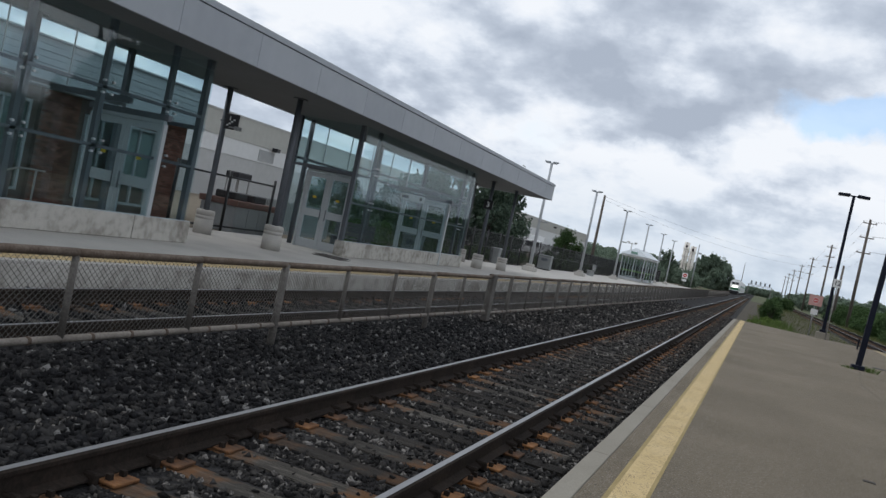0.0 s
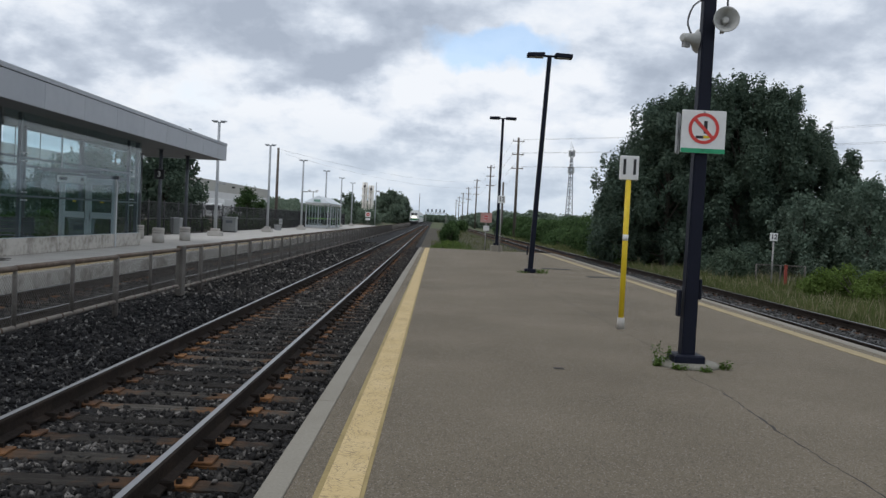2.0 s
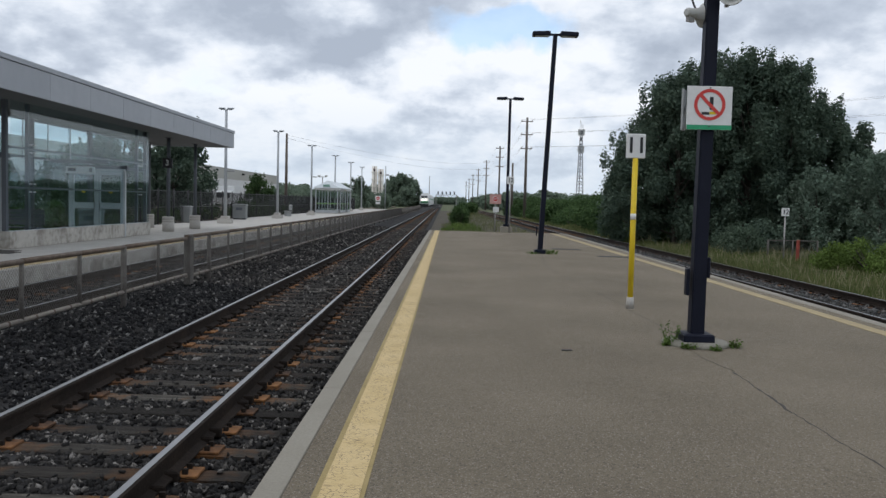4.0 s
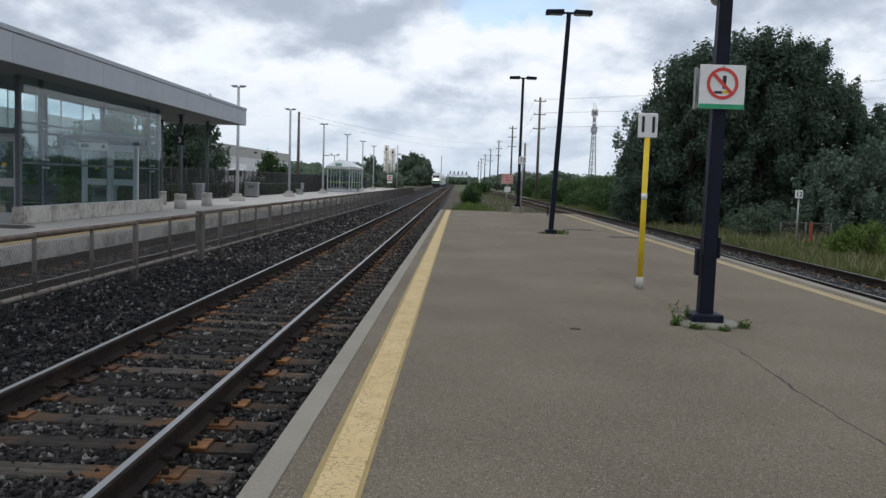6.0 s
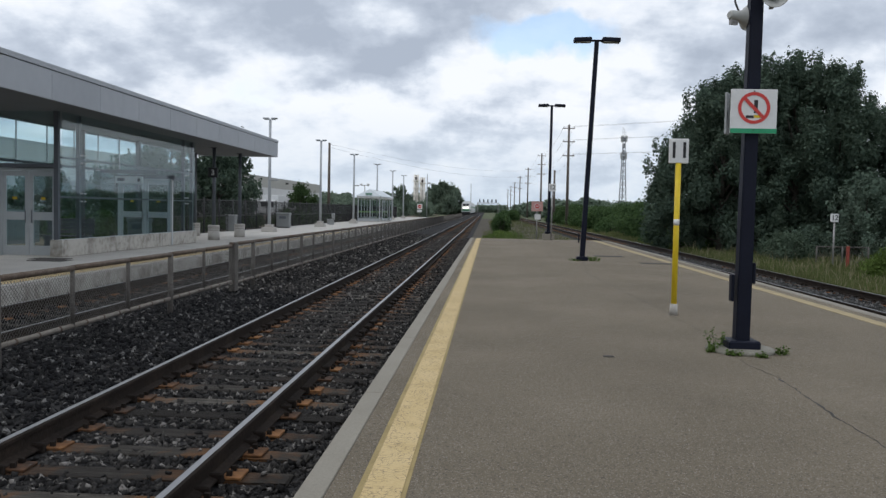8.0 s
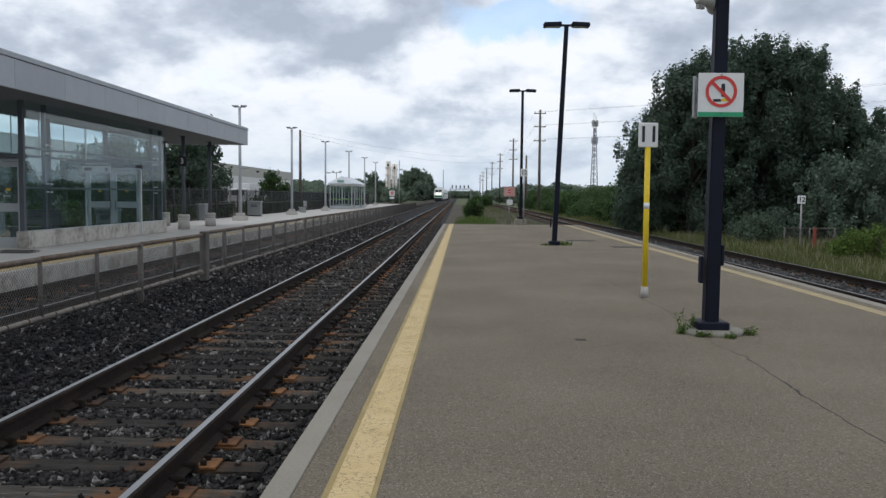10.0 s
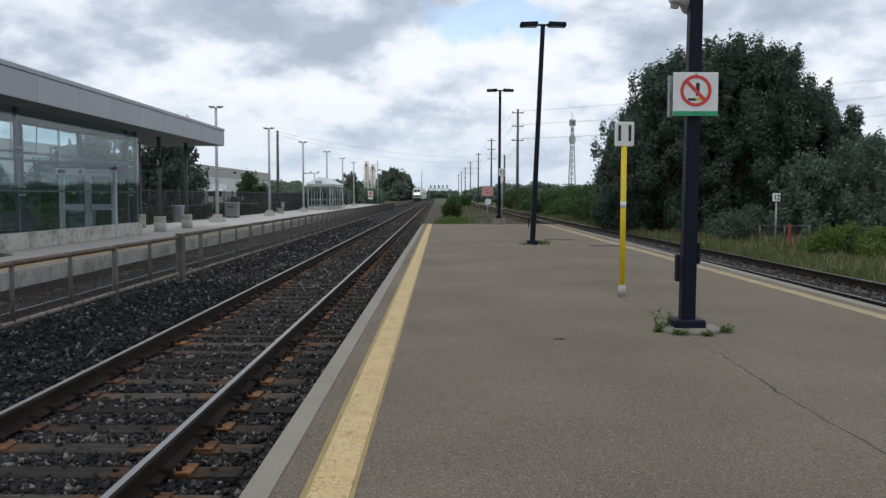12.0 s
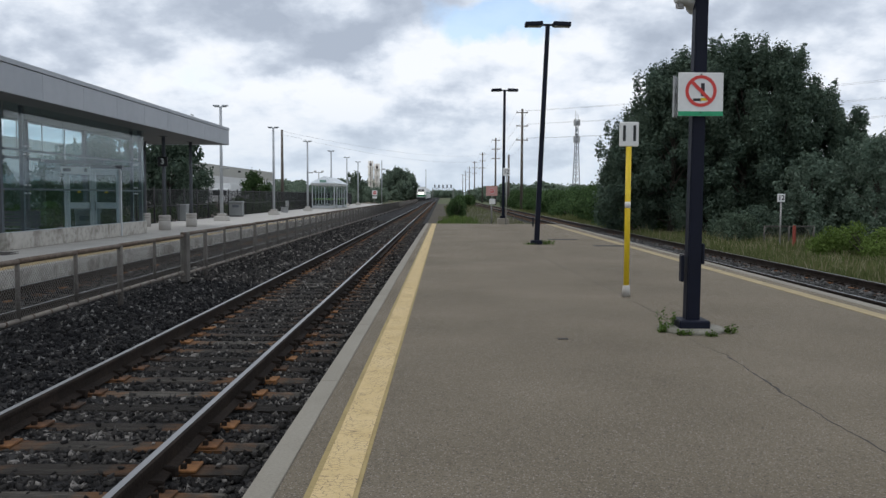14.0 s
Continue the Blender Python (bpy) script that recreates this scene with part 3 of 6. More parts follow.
keep = (np.abs(p[:, 0] - 6.98) > 0.08) & (np.abs(p[:, 0] - 8.47) > 0.08)
p = p[keep]
tagged(new("ballast_stones", stones("ballast_stones", p, rng.uniform(0.025, 0.055, len(p)), GREY_STONE, rng)), "pale grey ballast stones of the side track", "ballast", kind="stuff")


# ---------------------------------------------------------------- low fence between the tracks
FX, FZ0, FZ1 = -4.75, 0.07, 0.735
POST_STEP = 1.495


def mesh_panel(w, h, step):
    """Woven wire: two families of slanting wires, each a thin three-sided bar."""
    bm = bmesh.new()
    n = int((w + h) / step)
    for i in range(n):
        c = i * step
        for flip in (0, 1):
            y0, z0 = (c, 0) if c < w else (w, c - w)
            y1, z1 = (c - h, h) if c > h else (0, c)
            if flip:
                y0, y1 = w - y0, w - y1
            add_tube(bm, (0.004 * (1 - 2 * flip), y0, z0), (0.004 * (1 - 2 * flip), y1, z1), 0.0022, sides=3, caps=False)
    return mesh_of("wire_mesh", bm, MESH_WIRE)


fence = thing("track_fence", (FX, 0, -0.22), "low rusty pipe fence with chain-link mesh between tracks", "fence")
LOW2, TOP2, CHANGE = 0.03, 0.765, 7   # past the wide post the fence is taller
WIRE_FAR = mesh_panel(POST_STEP - 0.06, TOP2 - LOW2, 0.055)
WIRE = mesh_panel(POST_STEP - 0.06, FZ1 - FZ0, 0.055)
SLIM = mesh_of("post", tube((0, 0, 0.26), (0, 0, 0.94), 0.027, sides=10), FENCE_STEEL)
STOUT = mesh_of("post", tube((0, 0, -0.2), (0, 0, 0.965), 0.042, sides=12), FENCE_STEEL)
CLAMP = mesh_of("clamp", tube((0, 0, 0), (0, 0.03, 0), 0.034, sides=10), FENCE_RUST)
SLIM2 = mesh_of("post", tube((0, 0, 0.2), (0, 0, TOP2 + 0.2), 0.027, sides=10), FENCE_STEEL)
STOUT2 = mesh_of("post", tube((0, 0, -0.2), (0, 0, TOP2 + 0.24), 0.042, sides=12), FENCE_STEEL)
RAIL_TOP_ONE = mesh_of("top_rail", tube((0, 0, 0), (0, POST_STEP, 0), 0.034, sides=10), FENCE_RUST)
RAIL_LOW_ONE = mesh_of("bottom_rail", tube((0, 0, 0), (0, POST_STEP, 0), 0.028, sides=10), PALE_PIPE)
for k in range(-4, 110):
    y = 4.84 + POST_STEP * k
    stout = k % 3 == 2
    past = k >= CHANGE
    low, high = (LOW2, TOP2) if past else (FZ0, FZ1)
    if k != CHANGE:
        share("post", (STOUT2 if past else STOUT) if stout else (SLIM2 if past else SLIM), fence, (0, y, 0))
    if k < 60:
        share("wire_mesh", WIRE_FAR if past else WIRE, fence, (0.0, y + 0.03, low + 0.22))
    share("top_rail", RAIL_TOP_ONE, fence, (0.0, y, high + 0.22 + 0.003 * (k % 2)))
    share("bottom_rail", RAIL_LOW_ONE, fence, (0.0, y, low + 0.22))
    if k < 20:
        for j in range(3):
            share("clamp", CLAMP, fence, (0, y + 0.3 + 0.44 * j, low + 0.22))
part("plate_post", box(-0.06, 0.06, 15.36, 15.58, 0.10, 1.02, bevel=0.01), FENCE_STEEL, fence, "wide flat steel gate post")

# ---------------------------------------------------------------- canopy and glass waiting rooms of the far platform
X_FRONT, X_BACK = -11.6, -13.75
roof = thing("canopy_roof", (-12.6, 20, 0), "long flat canopy with grey metal fascia panels", "canopy")
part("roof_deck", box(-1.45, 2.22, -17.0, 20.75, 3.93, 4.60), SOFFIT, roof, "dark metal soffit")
JOINTS = [4.5 + 2.475 * i for i in range(15)]
cuts = [3.0] + [y for y in JOINTS if 3.2 < y < 40.5] + [40.8]
for a, b in zip(cuts, cuts[1:]):
    part("fascia_panel", box(2.225, 2.28, a + 0.004 - 20, b - 0.004 - 20, 3.90, 4.588, bevel=0.006), FASCIA, roof)
for a, b in ((-1.45, 0.4), (0.4, 2.28)):
    part("end_panel", box(a + 0.004, b - 0.004, 20.755, 20.81, 3.90, 4.588, bevel=0.006), FASCIA, roof)
part("roof_trim", box(-1.49, 2.30, -17.0, 20.83, 4.602, 4.73, bevel=0.008), FASCIA, roof, "thin grey metal roof trim")
part("back_fascia", box(-1.51, -1.455, -17, 20.8, 3.90, 4.60), FASCIA, roof)


def column(x, y, drum=True, r=0.075):
    c = thing("canopy_column", (x, y, 0), "dark grey round steel canopy column", "column", "canopy columns")
    part("shaft", tube((0, 0, 0.62 if drum else 0), (0, 0, 3.93), r, sides=16), STEEL, c)
    part("cap_plate", box(-0.13, 0.13, -0.13, 0.13, 3.90, 3.928), STEEL, c)
    if drum:
        prof = [(0.245, 0), (0.245, 0.38), (0.232, 0.385), (0.232, 0.405), (0.245, 0.41), (0.245, 0.47), (0.232, 0.475), (0.232, 0.495), (0.245, 0.50), (0.245, 0.60), (0.22, 0.63)]
        part("concrete_drum", add_lathe(bmesh.new(), prof, 24), CONCRETE, c, "pale concrete drum with two grooves")
    return c


column(X_FRONT, 18.3)
column(X_BACK, 18.3)
column(X_FRONT - 0.02, 35.1)
column(X_FRONT, 38.8)
column(X_BACK, 38.8)
for y in (8.6, 12.0, 22.7, 27.8, 32.4):
    column(X_BACK, y, drum=False)


def spider(parent, y, z, x):
    part("glass_clamp", tube((0.0, 0, 0), (0.07, 0, 0), 0.022, sides=8), ALU, parent).matrix_basis = pose(x, y, z)


def waiting_room(y0, y1, joints, doors, posts):
    """A glass room on a low concrete wall under the canopy: front and back walls of glass panes with steel posts, rails and clamps."""
    room = thing("waiting_room", (0, 0, 0), "glass waiting room on a low stained concrete wall", "waiting room", "glass rooms")
    step = joints
    n = max(1, round((y1 - y0) / step))
    w = (y1 - y0) / n
    for i in range(n):
        a, b = y0 + i * w, y0 + (i + 1) * w
        for z0, z1 in ((0.47, 1.62), (1.63, 2.72), (2.73, 3.92)):
            p = part("front_pane", box(X_FRONT + 0.14, X_FRONT + 0.152, a + 0.006, b - 0.006, z0, z1), GLASS, room)
            p.visible_shadow = False
    for z in (1.625, 2.70):
        part("glazing_rail", box(X_FRONT - 0.02, X_FRONT + 0.05, y0, y1, z - 0.03, z + 0.03), STEEL, room)
        for at in posts:
            for dy in (-0.11, 0.11):
                for dz in (-0.11, 0.11):
                    y = at + dy
                    if y0 < y < y1:
                        spider(room, y, z + dz, X_FRONT + 0.1)
    for y in posts:
        part("mullion", box(X_FRONT - 0.05, X_FRONT + 0.05, y - 0.055, y + 0.055, 0.44, 3.925), STEEL, room)
    # back wall
    gaps = [(a, b) for a, b in doors]
    y = y0
    edges = sorted([y0, y1] + [v for g in gaps for v in g])
    for a, b in zip(edges, edges[1:]):
        is_door = any(abs(a - g[0]) < 1e-6 for g in gaps)
        lo = 2.45 if is_door else 0.35
        k = max(1, round((b - a) / 1.7))
        for i in range(k):
            c, d = a + (b - a) * i / k, a + (b - a) * (i + 1) / k
            p = part("back_pane", box(X_BACK - 0.01, X_BACK + 0.002, c + 0.006, d - 0.006, lo, 3.92), GLASS, room)
            p.visible_shadow = False
            part("glass_fin", box(X_BACK + 0.01, X_BACK + 0.045, d - 0.006, d + 0.006, 2.72, 3.90), ALU, room, "slim pale glazing fin")
            for dy in (-0.12, 0.12):
                spider(room, d + dy, 2.62, X_BACK + 0.04)
    part("back_rail", box(X_BACK - 0.04, X_BACK + 0.04, y0, y1, 2.62, 2.70), STEEL, room)
    for a, b in gaps:
        door_pair(room, X_BACK, (a + b) / 2, b - a, "y")
    # end walls
    for y in (y0, y1):
        for xa, xb in ((X_BACK + 0.06, (X_BACK + X_FRONT) / 2), ((X_BACK + X_FRONT) / 2 + 0.01, X_FRONT - 0.06)):
            p = part("end_pane", box(xa, xb, y - 0.006, y + 0.006, 2.5, 3.92), GLASS, room)
            p.visible_shadow = False
        part("end_beam", box(X_BACK, X_FRONT, y - 0.05, y + 0.05, 2.42, 2.5), STEEL, room)
        for x in (X_BACK, X_FRONT):
            part("corner_post", box(x - 0.06, x + 0.06, y - 0.06, y + 0.06, 0, 3.925), STEEL, room)
    return room


POLE_DECAL = material("yellow_sticker", [(0.5, 0.36, 0.03), (0.6, 0.44, 0.04)], 0.5, bump=0)


def door_pair(parent, x, y, width, along, height=2.40):
    """Two glazed aluminium door leaves in a frame, in a wall across x or across y."""
    d = part("door", box(-width / 2, width / 2, -0.05, 0.05, height - 0.07, height), ALU, parent, "glazed aluminium double door, closed")
    d.matrix_basis = pose(x, y, 0, 0, 0, 90 if along == "y" else 0)
    for s in (-1, 1):
        part("frame_post", box(s * width / 2 - 0.035, s * width / 2 + 0.035, -0.05, 0.05, 0, height - 0.072), ALU, d)
        x0, x1 = sorted((s * 0.006, s * (width / 2 - 0.04)))
        bm = bmesh.new()
        for a, b, z0, z1 in ((x0, x0 + 0.11, 0.02, height - 0.08), (x1 - 0.11, x1, 0.02, height - 0.08), (x0 + 0.112, x1 - 0.112, 0.02, 0.28), (x0 + 0.112, x1 - 0.112, 0.98, 1.2), (x0 + 0.112, x1 - 0.112, height - 0.22, height - 0.08)):
            add_box(bm, a, b, -0.025, 0.025, z0, z1)
        part("door_leaf", bm, ALU, d)
        for z0, z1 in ((0.28, 0.98), (1.2, height - 0.22)):
            p = part("pane", box(x0 + 0.11, x1 - 0.11, -0.005, 0.005, z0, z1), GLASS, d)
            p.visible_shadow = False
        part("pull_bar", tube((s * 0.09, -0.06, 0.9), (s * 0.09, -0.06, 1.25), 0.014), STEEL, d)
        part("push_bar", tube((x0 + 0.06, 0.06, 1.08), (x1 - 0.06, 0.06, 1.08), 0.02), STEEL, d)
    return d


def low_wall(y0, y1, blocks):
    w = thing("low_concrete_wall", (X_FRONT, y0, 0), "low concrete wall with peeling whitewash under the glass", "wall", "low walls")
    ends = [y0] + blocks + [y1]
    for a, b in zip(ends, ends[1:]):
        part("wall_block", box(-0.15, 0.19, a - y0 + 0.01, b - y0 - 0.01, 0, 0.46, bevel=0.012), STAINED, w)
    part("sill", box(0.06, 0.17, 0, y1 - y0, 0.462, 0.472), ALU, w, "thin metal sill")
    return w


low_wall(3.2, 14.74, [6.3, 9.7, 13.03])
low_wall(21.9, 32.4, [25.4, 28.9])
waiting_room(3.2, 14.6, 1.63, [], [13.5 - 1.75 * k for k in range(6)])
waiting_room(22.0, 32.3, 1.72, [], [23.2, 31.4])
# glazed doors across the rooms
for x, y, w in ((-12.5, 22.25, 1.6), (-12.4, 29.8, 1.95), (-12.38, 13.4, 1.85)):
    d = thing("entrance_doors", (x, y, 0), "pair of glazed aluminium doors, closed", "door", "platform doors")
    door_pair(d, 0, 0, w, "x")
    part("transom", box(-w / 2 - 0.1, w / 2 + 0.1, -0.06, 0.06, 2.402, 2.52), STEEL, d)
    for s in (-1, 1):
        part("decal", box(s * w / 4 - 0.06, s * w / 4 + 0.06, -0.032, -0.028, 1.54, 1.61), POLE_DECAL, d, "small yellow sticker")
for y in (12.6, 29.0):
    b = thing("glass_bracket_beam", (X_BACK, y, 2.55), "dark steel beam across the glass room", "beam", "room beams")
    part("beam", box(0.06, 2.08, -0.05, 0.05, 0, 0.12), STEEL, b)

# ---------------------------------------------------------------- more materials
WHITE = material("white_enamel", [(0.62, 0.62, 0.61), (0.72, 0.72, 0.71)], 0.5, scale=3, fine=20, bump=0.02)
RED = material("red_enamel", [(0.52, 0.04, 0.035), (0.60, 0.055, 0.045)], 0.5, scale=4, fine=30, bump=0)
GREEN = material("green_enamel", [(0.02, 0.26, 0.12), (0.03, 0.33, 0.16)], 0.5, scale=4, fine=30, bump=0)
BLACK = material("black_paint", [(0.012, 0.012, 0.014), (0.025, 0.025, 0.028)], 0.5, scale=4, fine=30, bump=0.03)
POLE_YELLOW = material("yellow_pole_paint", [(0.60, 0.42, 0.015), (0.72, 0.52, 0.02)], 0.5, scale=3, fine=20, bump=0.05)
HORN = material("grey_horn_plastic", [(0.36, 0.36, 0.34), (0.45, 0.45, 0.43)], 0.55, scale=4, fine=30, bump=0.03)
BRICK = material("dark_red_brick", [(0.10, 0.04, 0.03), (0.17, 0.07, 0.05), (0.23, 0.11, 0.08)], 0.9, scale=3, fine=30, bump=0.4, piece=0.5)
MORTAR = material("mortar", [(0.11, 0.085, 0.075), (0.16, 0.13, 0.115)], 0.95, scale=3, fine=40, bump=0.3)
PANEL_METAL = material("ribbed_grey_metal", [(0.34, 0.37, 0.39), (0.43, 0.46, 0.48)], 0.55, 0.2, scale=1, fine=8, bump=0.04)
CLAD_TOP = material("beige_cladding", [(0.36, 0.36, 0.33), (0.43, 0.43, 0.40)], 0.8, scale=0.1, fine=2, bump=0.05, bump_scale=4)
CLAD_WHITE = material("white_cladding", [(0.56, 0.57, 0.57), (0.66, 0.67, 0.67)], 0.75, scale=0.1, fine=2, bump=0.05, bump_scale=4)
CLAD_LOW = material("grey_cladding", [(0.38, 0.385, 0.38), (0.46, 0.465, 0.46)], 0.8, scale=0.1, fine=2, bump=0.05, bump_scale=4)
DARK = material("dark_opening", [(0.015, 0.017, 0.02), (0.03, 0.033, 0.038)], 0.3, scale=1, fine=8, bump=0)
WOOD = material("pole_wood", [(0.07, 0.055, 0.045), (0.12, 0.10, 0.085), (0.17, 0.15, 0.13)], 0.9, scale=2, fine=20, bump=0.4, stretch=(6, 6, 0.5))
WIRE_MAT = material("cable_black", [(0.05, 0.05, 0.055), (0.09, 0.09, 0.095)], 0.6, scale=2, fine=20, bump=0)
GREY_BOX = material("grey_plastic_box", [(0.27, 0.28, 0.28), (0.36, 0.37, 0.37)], 0.6, scale=2, fine=20, bump=0.05)
FOOTING = material("stained_footing", [(0.12, 0.115, 0.088), (0.19, 0.18, 0.148), (0.26, 0.247, 0.21)], 0.9, scale=5, fine=40, bump=0.4)
CRACK = material("tar_crack", [(0.035, 0.031, 0.027), (0.075, 0.068, 0.06)], 0.9, scale=6, fine=40, bump=0.4)
LIME = material("lime_green_band", [(0.16, 0.30, 0.10), (0.22, 0.38, 0.14)], 0.5, scale=2, fine=20, bump=0)
LAMP_GREY = material("light_grey_steel", [(0.36, 0.38, 0.40), (0.44, 0.46, 0.48)], 0.5, 0.1, scale=2, fine=30, bump=0.03)
BIN_GREY = material("dark_grey_bin", [(0.17, 0.18, 0.18), (0.23, 0.24, 0.24)], 0.6, scale=2, fine=20, bump=0.05)
RUST_BOX = material("brown_metal_top", [(0.12, 0.06, 0.045), (0.19, 0.10, 0.08)], 0.7, scale=3, fine=20, bump=0.1)
SILO = material("pale_silo_steel", [(0.76, 0.71, 0.63), (0.86, 0.83, 0.78)], 0.7, scale=0.4, fine=3, bump=0.05)
TRAIN_WHITE = material("white_train_paint", [(0.55, 0.56, 0.55), (0.66, 0.67, 0.66)], 0.4, scale=0.6, fine=5, bump=0)
TRAIN_GREEN = material("green_train_paint", [(0.02, 0.14, 0.06), (0.04, 0.20, 0.09)], 0.4, scale=0.6, fine=5, bump=0)
LAMP_GLOW = glow("headlight_glow", (1.0, 0.93, 0.8), 14.0)


def leaf_material(name, colours):
    m = material(name, colours, 0.75, scale=0.35, fine=5, bump=0, island=0.28, spread=(0.25, 0.78), spec=0.12)
    # thin leaves let some light through
    nodes, links = m.node_tree.nodes, m.node_tree.links
    bsdf, out = nodes["Principled BSDF"], nodes["Material Output"]
    through_leaf, both = nodes.new("ShaderNodeBsdfTranslucent"), nodes.new("ShaderNodeMixShader")
    links.new(bsdf.inputs["Base Color"].links[0].from_socket, through_leaf.inputs[0])
    both.inputs[0].default_value = 0.4
    links.new(bsdf.outputs[0], both.inputs[1])
    links.new(through_leaf.outputs[0], both.inputs[2])
    links.new(both.outputs[0], out.inputs[0])
    return m


POPLAR = leaf_material("poplar_leaves", [(0.064, 0.096, 0.075), (0.087, 0.126, 0.093), (0.114, 0.156, 0.112), (0.155, 0.20, 0.148)])
SAGE = leaf_material("silver_green_leaves", [(0.10, 0.145, 0.11), (0.155, 0.21, 0.16), (0.25, 0.31, 0.24)])
DULL_SAGE = leaf_material("dull_sage_leaves", [(0.07, 0.105, 0.07), (0.105, 0.145, 0.10), (0.165, 0.21, 0.155)])
VINE = leaf_material("bright_green_leaves", [(0.07, 0.11, 0.025), (0.125, 0.185, 0.045), (0.20, 0.275, 0.08)])
HEDGE = leaf_material("hedge_leaves", [(0.034, 0.062, 0.025), (0.065, 0.112, 0.042), (0.115, 0.175, 0.065)])
# far foliage: the pale bluish haze of distance is mixed into the leaf colour
HAZY_LEAF = leaf_material("hazy_distant_leaves", [(0.115, 0.155, 0.12), (0.165, 0.215, 0.158), (0.225, 0.28, 0.205)])
GRASS = leaf_material("grass_blades", [(0.06, 0.078, 0.026), (0.10, 0.122, 0.044), (0.165, 0.172, 0.075), (0.29, 0.26, 0.14)])
WEED = leaf_material("weed_leaves", [(0.055, 0.09, 0.022), (0.10, 0.155, 0.04), (0.17, 0.235, 0.08)])
BARK = material("tree_bark", [(0.04, 0.033, 0.027), (0.09, 0.078, 0.065)], 0.95, scale=3, fine=20, bump=0.6, stretch=(4, 4, 0.7))


def flat_text(body, size, mat, parent, at, turn=(90, 0, 0), name="lettering"):
    """Raised letters in the built-in font, turned into a mesh."""
    cu = bpy.data.curves.new(name, "FONT")
    cu.offset = 0.012 * size
    cu.body, cu.size, cu.extrude, cu.align_x, cu.align_y = body, size, 0.002, "CENTER", "CENTER"
    tmp = bpy.data.objects.new("lettering_source", cu)
    scene.collection.objects.link(tmp)
    dg = bpy.context.evaluated_depsgraph_get()
    me = bpy.data.meshes.new_from_object(tmp.evaluated_get(dg))
    bpy.data.objects.remove(tmp)
    bpy.data.curves.remove(cu)
    me.materials.clear()
    me.materials.append(mat)
    ob = new(name, me)
    ob.parent = parent
    ob.matrix_basis = pose(*at, *turn)
    return ob


# ---------------------------------------------------------------- things on the island platform
def yard_lamp(x, y, height, lean, label, heads=True, block=False):
    lamp = thing("platform_lamp", (x, y, 0), label, "lamp post", "dark lamp posts")
    z0 = 0.32 if block else 0.0
    top = Vector((math.tan(radians(lean)) * height, 0, height))
    pole = bmesh.new()
    w = 0.077
    for s in ((0, 1), ):
        lo = [pole.verts.new((dx * w, dy * w, z0)) for dx, dy in ((-1, -1), (1, -1), (1, 1), (-1, 1))]
        hi = [pole.verts.new((top.x + dx * w * 0.82, dy * w * 0.82, top.z)) for dx, dy in ((-1, -1), (1, -1), (1, 1), (-1, 1))]
        for i in range(4):
            pole.faces.new((lo[i], lo[(i + 1) % 4], hi[(i + 1) % 4], hi[i]))
        pole.faces.new(lo[::-1]), pole.faces.new(hi)
    bmesh.ops.bevel(pole, geom=pole.edges[:], offset=0.01, segments=2, affect="EDGES")
    part("pole", pole, NAVY, lamp)
    part("base_cover", box(-0.17, 0.17, -0.17, 0.17, z0, z0 + 0.13, bevel=0.015), NAVY, lamp)
    part("hand_hole_cover", box(-0.05, 0.05, -0.115, -0.08, z0 + 0.55, z0 + 0.85, bevel=0.008), NAVY, lamp).matrix_basis = pose(-0.02, 0, 0, 0, 0, -90)
    if block:
        part("concrete_block", box(-0.3, 0.3, -0.3, 0.3, -0.2, z0, bevel=0.02), COPING, lamp, "pale concrete foot block")
    if heads:
        part("arm", box(top.x - 0.32, top.x + 0.32, -0.025, 0.025, top.z - 0.05, top.z + 0.01), NAVY, lamp)
        for s in (-1, 1):
            bm = bmesh.new()
            xs = sorted((top.x + s * 0.16, top.x + s * 0.70))
            add_box(bm, *xs, -0.17, 0.17, top.z - 0.06, top.z + 0.07, bevel=0.02)
            for v in bm.verts:
                if abs(v.co.x - top.x) > 0.4:
                    v.co.z -= 0.02
            head = part("lamp_head", bm, NAVY, lamp, "dark flat shoebox lamp head")
            part("lens", box(xs[0] + 0.04, xs[1] - 0.04, -0.13, 0.13, top.z - 0.078, top.z - 0.062), HORN, head)
    return lamp


near_lamp = yard_lamp(2.82, 9.3, 6.4, 0.4, "dark navy square steel post on a cracked concrete ring", heads=False)
part("cable_box", box(0.085, 0.125, -0.05, 0.05, 0.75, 0.98, bevel=0.01), NAVY, near_lamp)
part("footing", add_lathe(bmesh.new(), [(0.37, -0.02), (0.37, 0.022), (0.345, 0.042), (0.1, 0.046)], 20), FOOTING, near_lamp, "stained concrete footing ring")
yard_lamp(2.98, 25.9, 6.75, 2.3, "leaning dark double-headed lamp post on the platform")
yard_lamp(3.30, END - 0.5, 7.05, 0.2, "dark double-headed lamp post on a concrete block", block=True)


def ring_bm(r0, r1, z, sides=40):
    bm = bmesh.new()
    a = [[bm.verts.new((r * math.cos(2 * math.pi * i / sides), y, r * math.sin(2 * math.pi * i / sides) + z)) for i in range(sides)] for r in (r0, r1) for y in (0.0, -0.003)]
    for i in range(sides):
        j = (i + 1) % sides
        for p, q in ((0, 1), (1, 3), (3, 2), (2, 0)):
            bm.faces.new((a[p][i], a[p][j], a[q][j], a[q][i]))
    return bm


